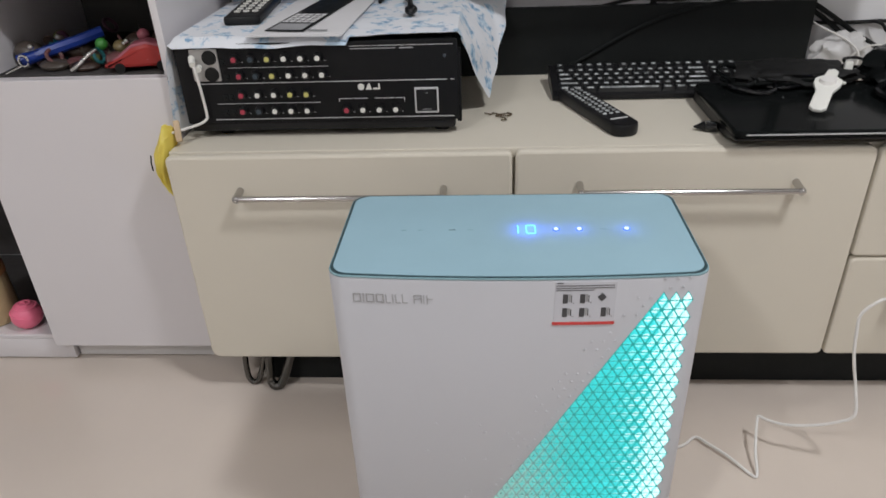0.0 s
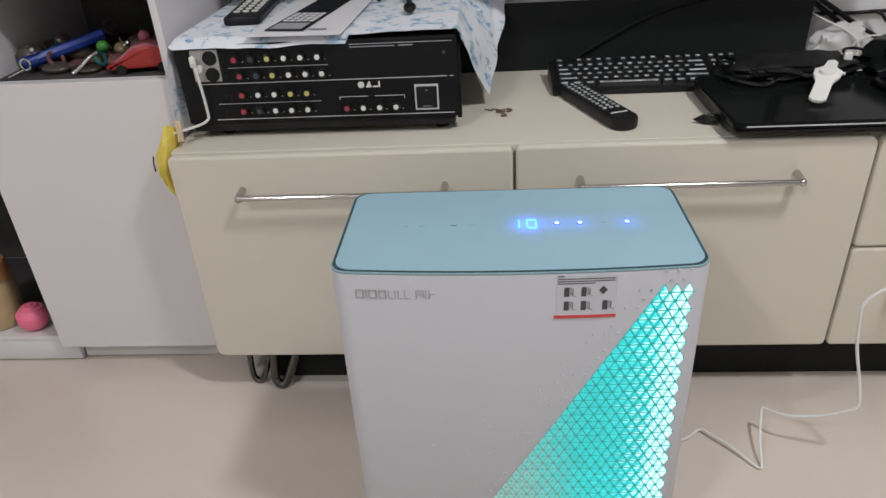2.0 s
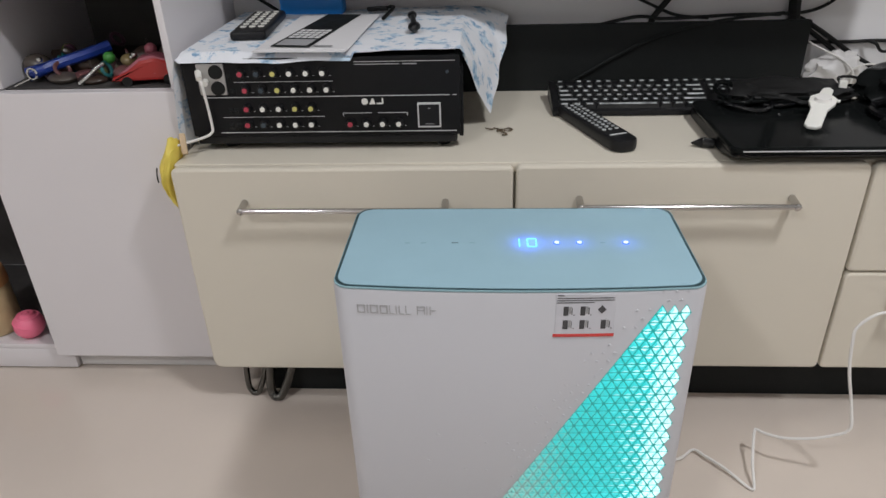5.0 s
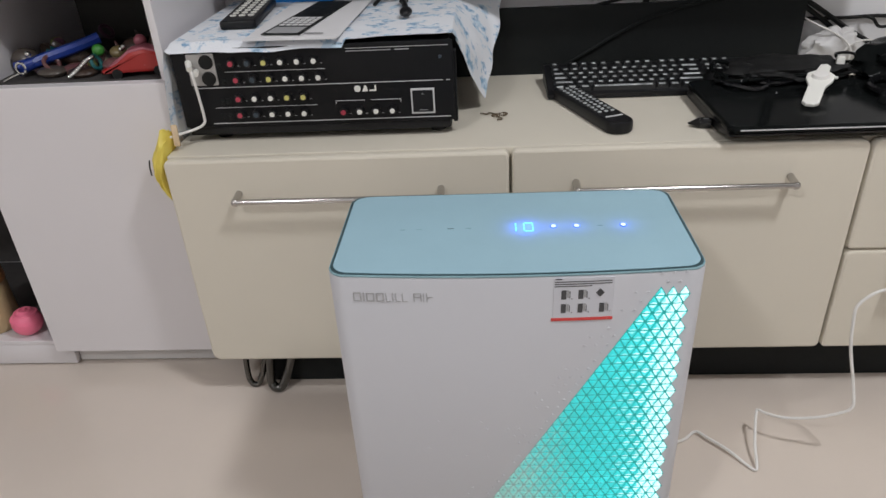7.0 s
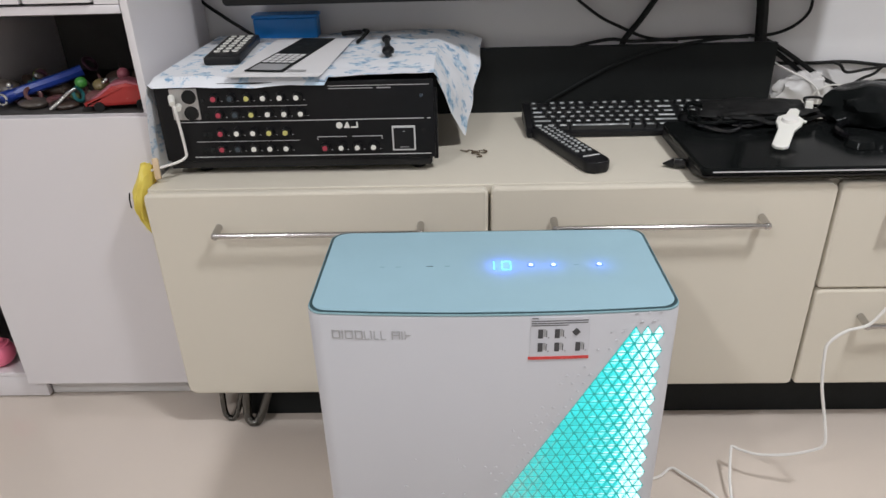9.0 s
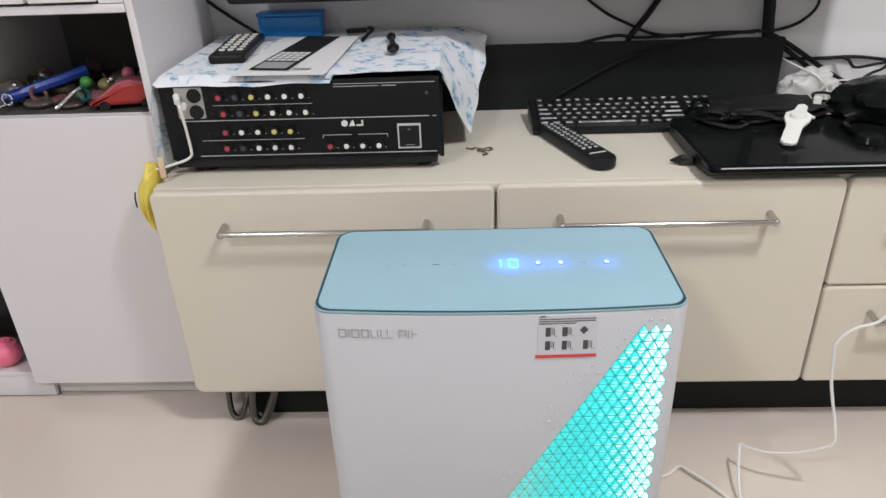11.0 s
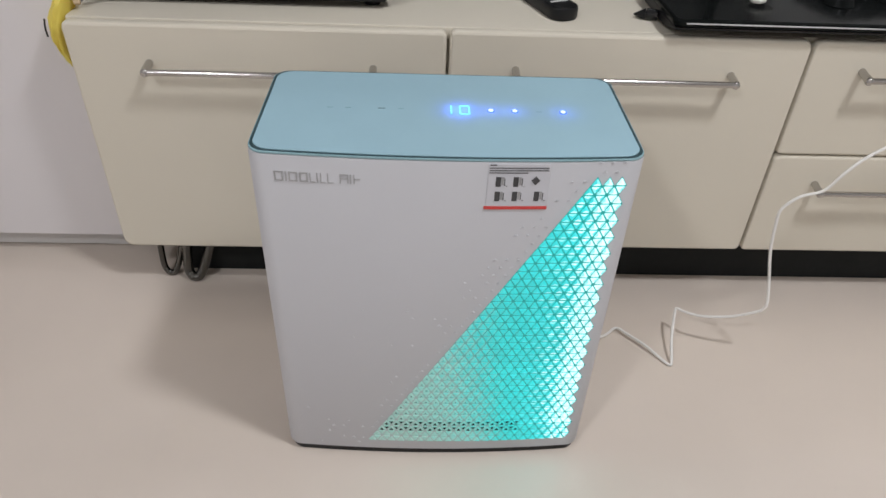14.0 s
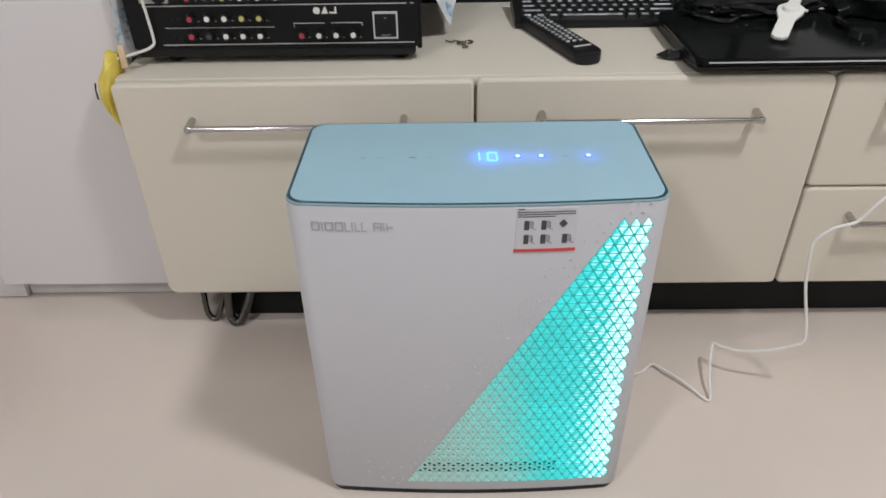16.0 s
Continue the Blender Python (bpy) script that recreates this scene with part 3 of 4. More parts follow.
    faint = bmesh.new()
    for tr, i, j in tri:
        cx, cz = sum(q[0] for q in tr) / 3, sum(q[1] for q in tr) / 3
        edge = EDGE + (cz - GZ0) / ROW * S / 2
        size = 0.36 - 1.3 * (cz - 0.055) - 1.2 * (cx - edge)
        if j > 3 and size > 0.12 and min(q[1] for q in tr) + ROW * 0.5 > cz:
            faint.faces.new([faint.verts.new((cx + (x - cx) * size, skin_y(x) - 0.0021, cz + (z - cz) * size * 0.7)) for x, z in tr])
    h = part("faint_holes", faint, M_FAINT_HOLE, panel, "small shallow grey holes", smooth=False)
    h["kind"] = "stuff"
    dots = bmesh.new()
    for j in range(-1, rows + 2):
        for i in range(46):
            x = GX1 - ((ROWS - 1 - j) % 2) * S / 2 - (i + 0.5) * S
            z = GZ0 + (j + 0.4) * ROW
            edge = EDGE + (z - GZ0) / ROW * S / 2 - 0.006
            gap = edge - x if j < rows else 0.010 + 1.2 * max(0, edge - x)
            if gap < 0 or x < -0.1 or rng.random() > 0.85 * math.exp(-gap / 0.030) or (0.124 < x < 0.203 and z > 0.42):
                continue
            q = S * rng.uniform(0.30, 0.42)
            cell_mesh(dots, ((x - q * 0.62, z), (x + q * 0.62, z), (x, z + q * 0.62)), 0.0008, 0.66)
    d = part("raised_dots", dots, M_BODY, body, "scattered raised triangle dots", smooth=False)
    d["kind"] = "stuff"


purifier()


# ---- amplifier on the bench ----
AX0, AX1, AF, AZ0, AZ1 = -0.427, 0.015, 1.078, 0.501, 0.640


def amplifier():
    a = thing("amplifier", (-0.205, 1.25, BT), "black stereo amplifier with rows of coloured knobs, half under a cloth", "amplifier")
    chassis = part("chassis", box(AX0 + 0.006, AX1 - 0.006, AF + 0.006, AF + 0.34, AZ0 - 0.002, AZ1 - 0.002, 0.003), M_BLACK, a)
    for k in range(9):
        x = -0.39 + k * 0.045
        part("vent_slot", box(x, x + 0.03, AF + 0.2, AF + 0.203, AZ1 - 0.0025, AZ1 - 0.001), M_RUBBER, chassis)
    panel = part("front_panel", prism(round_rect(AX0, AX1, AZ0 + 0.012, AZ1, 0.003, 3), AF, AF + 0.007, "y", 0.001), M_BLACK, a)
    part("bottom_lip", box(AX0 + 0.004, AX1 - 0.008, AF + 0.003, AF + 0.010, AZ0 - 0.002, AZ0 + 0.011, 0.001), M_BLACKP, a)
    part("side_flange", box(AX1 - 0.003, AX1 + 0.004, AF + 0.008, AF + 0.03, AZ0 + 0.006, AZ1 - 0.02, 0.001), M_BLACK, a)
    for x in (AX0 + 0.05, AX1 - 0.03):
        for y in (AF + 0.035, AF + 0.30):
            part("foot", cyl((x, y, BT), (x, y, AZ0 - 0.001), 0.012, 0.014, 16), M_RUBBER, a)
    f = AF

    def line(x0, x1, z, t=0.0012):
        part("print_line", box(x0, x1, f - 0.0006, f + 0.001, z - t / 2, z + t / 2), M_SILVER, panel)

    line(-0.400, -0.002, 0.5785)
    line(-0.380, 0.008, 0.5195)
    line(-0.345, -0.186, 0.6030, 0.0007)
    line(-0.372, -0.205, 0.5455, 0.0007)
    line(-0.175, -0.128, 0.5505, 0.0009)
    line(-0.118, -0.070, 0.5505, 0.0009)
    line(0.003, 0.009, 0.5785)
    for x in (-0.175, -0.071):
        part("print_line", box(x, x + 0.001, f - 0.0006, f + 0.001, 0.5455, 0.5505), M_SILVER, panel)
    line(-0.150, 0.008, 0.6325, 0.0007)
    part("small_print", box(-0.150, -0.080, f - 0.0005, f + 0.001, 0.6278, 0.6290), M_PRINT, panel)
    part("small_print", box(-0.074, -0.052, f - 0.0005, f + 0.001, 0.6276, 0.6292), M_PRINT, panel)
    # plain marks in place of the maker's sign
    part("maker_mark", cyl((-0.138, f + 0.001, 0.569), (-0.138, f - 0.0008, 0.569), 0.0052, seg=20), M_KNOBW, panel)
    part("maker_mark", prism([(-0.131, 0.5645), (-0.121, 0.5645), (-0.124, 0.574), (-0.126, 0.574)], f - 0.0008, f + 0.001, "y"), M_KNOBW, panel)
    part("maker_mark", prism([(-0.119, 0.5645), (-0.108, 0.5645), (-0.108, 0.574), (-0.1105, 0.574), (-0.1105, 0.567), (-0.119, 0.567)], f - 0.0008, f + 0.001, "y"), M_KNOBW, panel)
    # knobs
    W, R, Y, B = M_KNOBW, M_KNOBR, M_KNOBY, M_KNOBB
    rows = (((-0.331, 0.6175), (R, B, Y, W, W, W)), ((-0.327, 0.5915), (R, B, Y, W, W, W)), ((-0.329, 0.5610), (R, W, W, Y, Y)),
            ((-0.331, 0.5345), (R, B, W, W, W)), ((-0.163, 0.5340), (R, W, W, W)))
    for (x, z), caps in rows:
        for k, m in enumerate(caps):
            cx = x + k * 0.0262
            knob = part("knob", cyl((cx, f + 0.001, z), (cx, f - 0.010, z), 0.0078, 0.0064, 18), M_BLACKP, panel)
            part("cap", cyl((cx, f - 0.010, z), (cx, f - 0.0118, z), 0.0042, 0.0038, 16), m, knob)
            part("scale_tick", box(cx + 0.0085, cx + 0.0115, f - 0.0005, f + 0.001, z - 0.006, z - 0.0052), M_PRINT, panel)
    # small switches beside the rows
    for x, z in ((-0.352, 0.612), (-0.349, 0.588), (-0.357, 0.556), (-0.348, 0.556), (-0.361, 0.531), (-0.348, 0.531)):
        s = part("slide_switch", box(x - 0.004, x + 0.004, f - 0.001, f + 0.001, z - 0.006, z + 0.005, 0.0004), M_BOARD, panel)
        part("slider", box(x - 0.002, x + 0.002, f - 0.003, f - 0.001, z - 0.003, z, 0.0003), M_RUBBER, s)
    # microphone sockets
    plate = part("socket_plate", prism(round_rect(-0.402, -0.358, 0.583, 0.633, 0.002, 3), f - 0.002, f + 0.001, "y", 0.0006), M_PLATE, panel, "bare metal socket plate")
    for z in (0.620, 0.594):
        part("socket", cyl((-0.3715, f - 0.001, z), (-0.3715, f - 0.005, z), 0.0115, 0.0108, 24), M_RUBBER, plate)
    # power switch
    fr = part("switch_frame", prism(round_rect(-0.054, -0.0165, 0.5255, 0.5665, 0.001, 2), f - 0.0022, f + 0.001, "y", 0.0004), M_SILVER, panel, "silver switch surround")
    sw = part("rocker_switch", prism(round_rect(-0.0515, -0.019, 0.5285, 0.5635, 0.001, 2), f - 0.0032, f - 0.0015, "y", 0.0006), M_BLACKP, fr)
    part("switch_mark", box(-0.037, -0.033, f - 0.0040, f - 0.0030, 0.5575, 0.5583), M_PRINT, sw)
    part("switch_mark", box(-0.042, -0.028, f - 0.0040, f - 0.0030, 0.5315, 0.5323), M_PRINT, sw)
    part("pilot_lamp", cyl((-0.005, f + 0.001, 0.615), (-0.005, f - 0.002, 0.615), 0.0025, seg=12), M_KNOBB, panel)


amplifier()


def table_cloth():
    """A thin cloth over the amplifier, hanging down at both sides; its far corner rests on the black board."""
    bm = bmesh.new()
    top = AZ1 + 0.004
    w = AX1 - AX0
    nv = 60
    cols = []

    def fine(a, b):
        return noise.noise((a * 9, b * 4, 0.3)) * 0.0032 + noise.noise((a * 26, b * 13, 2.3)) * 0.0016

    def yy(u, v):
        front = AF - 0.006 + (0.012 * ((u - 0.27) / (w - 0.27)) ** 1.2 if u > 0.27 else 0)
        return front + (1.432 - front) * v + noise.noise((u * 6, 9.0, v)) * 0.003

    for i in range(26):      # left side, hanging
        d = 0.150 * (1 - i / 26)
        col = []
        for j in range(nv + 1):
            v = j / nv
            x = AX0 - 0.003 - 0.006 * min(1, d / 0.02) + noise.noise((v * 9, d * 20, 4.0)) * 0.0035 - 0.022 * d / 0.15 * max(0.0, 1 - v / 0.075)
            col.append((x, yy(0, v) + 0.012 * d / 0.15, top + 0.003 - d + 0.012 * noise.noise((v * 6, 3.0, 1.0)) * d / 0.15))
        cols.append(col)
    for i in range(61):      # top
        u = w * i / 60
        col = []
        for j in range(nv + 1):
            v = j / nv
            z = top + 0.0045 + fine(u, v) * min(1, u / 0.04, (w - u) / 0.04 + 0.2)
            if v > 0.55 and u > 0.2:
                z += 0.004 * math.sin((v - 0.55) / 0.45 * math.pi / 2) ** 2 * min(1, (u - 0.2) / 0.15)
            y = yy(u, v)
            if u < 0.275 and v < 0.05:
                z -= (0.05 - v) / 0.05 * 0.013
            col.append((AX0 + u, y, z))
        cols.append(col)
    inner = [Vector(p) for p in cols[-1]]
    for i in range(1, 25):      # right flap, running down to a point and back up on to the board
        t = i / 24
        col = []
        for j in range(nv + 1):
            v = j / nv
            if v < 0.36:
                q = v / 0.36
                e = Vector((AX1 + 0.004, AF + 0.02, AZ1 - 0.004)).lerp(Vector((0.062, 1.205, 0.503)), q)
            else:
                q = (v - 0.36) / 0.64
                e = Vector((0.062, 1.205, 0.503)).lerp(Vector((0.101, 1.425, 0.634)), q ** 0.9)
                e.x += 0.004 * math.sin(q * math.pi)
            a = inner[j]
            p = a.lerp(e, t)
            p.x += 0.010 * math.sin(t * math.pi) * min(1, (a - e).length / 0.1) * 0.6
            p.z += 0.005 * math.sin(t * math.pi) * min(1, (a - e).length / 0.1)
            p.x += noise.noise((v * 7, t * 3, 1.0)) * 0.007 * t
            p.z += noise.noise((v * 9, t * 4, 5.0)) * 0.004 * t
            col.append(tuple(p))
        cols.append(col)
    grid = [[bm.verts.new(p) for p in col] for col in cols]
    for A, B in zip(grid, grid[1:]):
        for j in range(nv):
            bm.faces.new((A[j], B[j], B[j + 1], A[j + 1]))
    solid("table_cloth", bm, M_CLOTH, (-0.2, 1.27, AZ1), "thin white cloth with pale blue flower print draped over the amplifier", "cloth")


table_cloth()
CT = AZ1 + 0.0105     # level on which things on the cloth lie


def placed(bm, centre, turn, tilt=0.0):
    """Turn a mesh built round the origin and set it down."""
    bmesh.ops.transform(bm, matrix=pose(*centre, tilt, 0, turn), verts=bm.verts)
    return bm


def remote(centre, turn, length, width, thick, label, rows, cols, keymat, round_end):
    r = thing("remote_control", centre, label, "remote control", "remote controls")
    o = round_rect(-width / 2, width / 2, -length / 2, length / 2, width * (0.45 if round_end else 0.12), 8, (1, 0.35, 0.35, 1) if round_end else (1, 1, 1, 1))
    body = part("body", placed(prism(o, 0, thick, "z", 0.004), centre, turn), M_BLACKP, r)
    for i in range(rows):
        for j in range(cols):
            x = (j - (cols - 1) / 2) * width * 0.76 / cols
            y = length * 0.44 - (i + 0.3) * length * (0.70 if round_end else 0.8) / rows
            kw, kl = width * (0.40 if round_end else 0.52) / cols / 2, length * (0.30 if round_end else 0.36) / rows / 2
            part("button", placed(prism(round_rect(x - kw, x + kw, y - kl, y + kl, min(kw, kl) * 0.6, 3), thick - 0.001, thick + 0.0016, "z"), centre, turn), keymat, body)
    return r


M_BTN_DARK = mat("grey_buttons", (0.40, 0.42, 0.42), 0.45, var=0.7, scale=80)
remote((-0.345, 1.255, CT), 4, 0.195, 0.060, 0.014, "black remote control with large white buttons, lying on the cloth", 7, 3, M_KNOBW, False)
long_remote = remote((0.2435, 1.155, BT), 20.5, 0.215, 0.046, 0.02, "long black remote control with small grey buttons, lying on the bench", 12, 3, M_BTN_DARK, True)
part("bar", placed(box(-0.015, 0.015, -0.0745, -0.071, 0.0195, 0.0212, 0.0005), (0.2435, 1.155, BT), 20.5), M_SILVER, long_remote, "pale bar near the rounded end")


def booklet():
    b = thing("instruction_booklet", (-0.226, 1.205, CT), "white paper booklet with a black device picture on the cloth", "booklet")
    c, turn = (-0.226, 1.207, CT), -3
    for k in range(3):
        lift = [0.0011 * k + 0.0004 + 0.0007 * k * abs(math.sin(2.2 * q / 12)) for q in range(13)]
        ys = [-0.14 + 0.003 * k + 0.28 * q / 12 for q in range(13)]
        o = list(zip(ys, lift)) + [(y, z + 0.0009) for y, z in list(zip(ys, lift))[::-1]]
        page = part("page", placed(prism(o, -0.074 + 0.002 * k, 0.074 + 0.002 * k, "x"), c, turn), M_PAPER, b)
    h = 0.0053

    def patch(x0, x1, y0, y1, m, up=0.0):
        part("printed_patch", placed(placed(box(x0, x1, y0, y1, h + up, h + up + 0.0007), (0, 0, 0), -6), c, turn), m, page)
    patch(-0.036, 0.028, -0.125, 0.137, M_BOARD)
    patch(-0.030, 0.022, -0.118, -0.078, M_PRINT, 0.0008)
    for i in range(4):
        for j in range(5):
            patch(-0.031 + j * 0.0112, -0.0225 + j * 0.0112, -0.066 + i * 0.017, -0.055 + i * 0.017, M_PAPER, 0.0008)
    patch(0.032, 0.062, -0.118, -0.112, M_PRINT)


booklet()

# blue box, small plugs and leads on the cloth
bx = thing("blue_box", (-0.28, 1.41, CT), "bright blue plastic box standing on the cloth", "box")
part("box_body", prism(round_rect(-0.343, -0.219, 1.388, 1.428, 0.006, 4), CT - 0.002, CT + 0.036, "z", 0.003), M_BLUEBOX, bx)
part("lid", prism(round_rect(-0.345, -0.217, 1.386, 1.430, 0.006, 4), CT + 0.0365, CT + 0.043, "z", 0.002), M_BLUEBOX, bx)
dg = thing("usb_dongle", (-0.07, 1.26, CT), "small black plug with a short neck, lying on the cloth", "plug")
part("plug_body", ball((-0.066, 1.212, CT + 0.0070), 0.0115, (0.92, 1.75, 0.68), seg=20), M_BLACKP, dg)
part("neck", cyl((-0.067, 1.225, CT + 0.0070), (-0.076, 1.295, CT + 0.0085), 0.0052, 0.0046), M_BLACKP, dg)
part("tip", ball((-0.078, 1.308, CT + 0.0085), 0.0090, (0.95, 1.7, 0.75), seg=16), M_BLACKP, dg)


def cable(name, pts, r, material, label, category="cable", n=8):
    return solid(name, tube(pts, r, n), material, pts[0], label, category)


ad = thing("cable_adapter", (-0.15, 1.35, CT), "black adapter with a short lead on the cloth", "adapter")
part("adapter_body", placed(box(-0.020, 0.020, -0.006, 0.006, 0.001, 0.009, 0.002), (-0.150, 1.375, CT + 0.004), 14), M_BLACKP, ad)
part("lead", tube([(-0.128, 1.38, CT + 0.012), (-0.118, 1.365, CT + 0.013), (-0.124, 1.335, CT + 0.008), (-0.131, 1.305, CT + 0.004)], 0.0034), M_RUBBER, ad)

# ---- wall side: screen, board, leads ----
tv = thing("television", (0.21, 1.34, 0.7245), "flat black wall-mounted television, switched off", "television")
part("screen", box(-0.353, 0.772, 1.2880, 1.2925, 0.737, 1.40), M_GLOSS, tv)
part("bezel", prism(round_rect(-0.365, 0.784, 0.7245, 1.413, 0.008, 4), 1.2925, 1.345, "y", 0.003), M_BLACKP, tv)
part("wall_mount", box(0.05, 0.45, 1.345, 1.4445, 0.95, 1.25), M_BLACK, tv)
solid("black_board", prism(round_rect(-0.02, 0.679, BT, BT + 0.130, 0.002, 2), 1.407, 1.420, "y", 0.0015), M_BOARD, (0.33, 1.412, BT), "plain matt black board standing upright at the back of the bench", "board")
K = M_RUBBER
cable("screen_lead", [(-0.462, 1.437, 0.76), (-0.456, 1.435, 0.722), (-0.412, 1.430, 0.687), (-0.363, 1.425, 0.655), (-0.345, 1.432, 0.640)], 0.0035, K, "thin black lead hanging down the wall")
cable("screen_lead", [(0.26, 1.432, 0.74), (0.277, 1.430, 0.711), (0.329, 1.430, 0.671), (0.371, 1.428, 0.650), (0.425, 1.425, 0.628), (0.486, 1.420, 0.622)], 0.003, K, "thin black lead hanging below the television")
cable("power_lead", [(0.46, 1.430, 0.735), (0.443, 1.430, 0.710), (0.411, 1.428, 0.662), (0.383, 1.425, 0.626), (0.375, 1.428, 0.60)], 0.006, K, "black lead running down behind the board")
cable("board_lead", [(0.277, 1.424, 0.612), (0.319, 1.416, 0.623), (0.357, 1.416, 0.628), (0.397, 1.416, 0.623), (0.462, 1.416, 0.625), (0.550, 1.416, 0.628), (0.621, 1.416, 0.627)], 0.0032, K, "black lead lying along the board's top")
cable("board_lead", [(0.205, 1.402, 0.494), (0.266, 1.400, 0.530), (0.320, 1.400, 0.561), (0.384, 1.400, 0.591), (0.458, 1.400, 0.612), (0.534, 1.403, 0.624), (0.626, 1.415, 0.630)], 0.0030, M_BOARD, "black lead draped over the board")
cable("thick_lead", [(0.636, 1.428, 0.74), (0.640, 1.428, 0.709), (0.645, 1.428, 0.673), (0.649, 1.430, 0.641), (0.655, 1.433, 0.603)], 0.0115, K, "thick black lead bundle below the television")
cable("screen_lead", [(0.737, 1.436, 0.735), (0.740, 1.435, 0.698), (0.738, 1.435, 0.667), (0.712, 1.432, 0.642), (0.674, 1.428, 0.629), (0.628, 1.422, 0.627)], 0.0032, K, "thin black lead curving down the wall")
cable("bench_lead", [(0.66, 1.436, 0.618), (0.689, 1.430, 0.603), (0.727, 1.425, 0.579), (0.776, 1.420, 0.546), (0.829, 1.410, 0.515), (0.85, 1.40, 0.492)], 0.0048, K, "black lead running down to the bench")
cable("bench_lead", [(0.66, 1.438, 0.61), (0.693, 1.435, 0.589), (0.746, 1.430, 0.550), (0.782, 1.420, 0.519), (0.80, 1.41, 0.492)], 0.0048, K, "black lead running down to the bench")
cable("wall_lead", [(0.66, 1.439, 0.571), (0.700, 1.437, 0.569), (0.768, 1.437, 0.568), (0.835, 1.437, 0.569), (0.913, 1.437, 0.560), (0.995, 1.437, 0.554), (1.1, 1.437, 0.5)], 0.0035, K, "black lead running along the wall")
cable("wall_lead", [(0.80, 1.43, 0.572), (0.814, 1.420, 0.567), (0.831, 1.420, 0.552), (0.873, 1.420, 0.558), (0.917, 1.420, 0.562), (0.98, 1.42, 0.545), (1.02, 1.41, 0.492)], 0.003, K, "tangled black lead by the wall")
cable("wall_lead", [(0.90, 1.425, 0.56), (0.885, 1.42, 0.548), (0.861, 1.410, 0.543), (0.847, 1.410, 0.533), (0.862, 1.408, 0.528), (0.890, 1.410, 0.536), (0.919, 1.410, 0.533), (0.96, 1.40, 0.51), (0.98, 1.39, 0.492)], 0.003, K, "tangled black lead by the wall")
cable("white_lead", [(0.675, 1.425, 0.58), (0.694, 1.400, 0.569), (0.740, 1.385, 0.546), (0.761, 1.375, 0.523), (0.759, 1.37, 0.495)], 0.0017, M_WCORD, "thin white lead behind the clutter")
cable("white_lead", [(0.745, 1.380, 0.491), (0.753, 1.380, 0.519), (0.773, 1.372, 0.538), (0.804, 1.372, 0.538), (0.827, 1.380, 0.520), (0.835, 1.385, 0.491)], 0.0017, M_WCORD, "thin white lead loop behind the clutter")


def crumpled_bag():
    bm = bmesh.new()
    bmesh.ops.create_icosphere(bm, subdivisions=4, radius=1)
    for v in bm.verts:
        d = v.co.normalized()
        k = 1 + 0.30 * noise.noise(d * 2.2) + 0.18 * abs(noise.noise(d * 5.1 + Vector((3, 1, 0))))
        v.co = Vector((d.x * 0.050 * k, d.y * 0.026 * k, max(-0.030, d.z * 0.038 * k)))
    bmesh.ops.translate(bm, verts=bm.verts, vec=(0.742, 1.408, BT + 0.030))
    return bm


M_BAG = mat("white_plastic_bag", (0.60, 0.585, 0.575), 0.4, var=0.06, scale=20, bump=0.4, fine=40)
solid("plastic_bag", crumpled_bag(), M_BAG, (0.742, 1.408, BT), "crumpled white plastic bag against the wall", "bag")


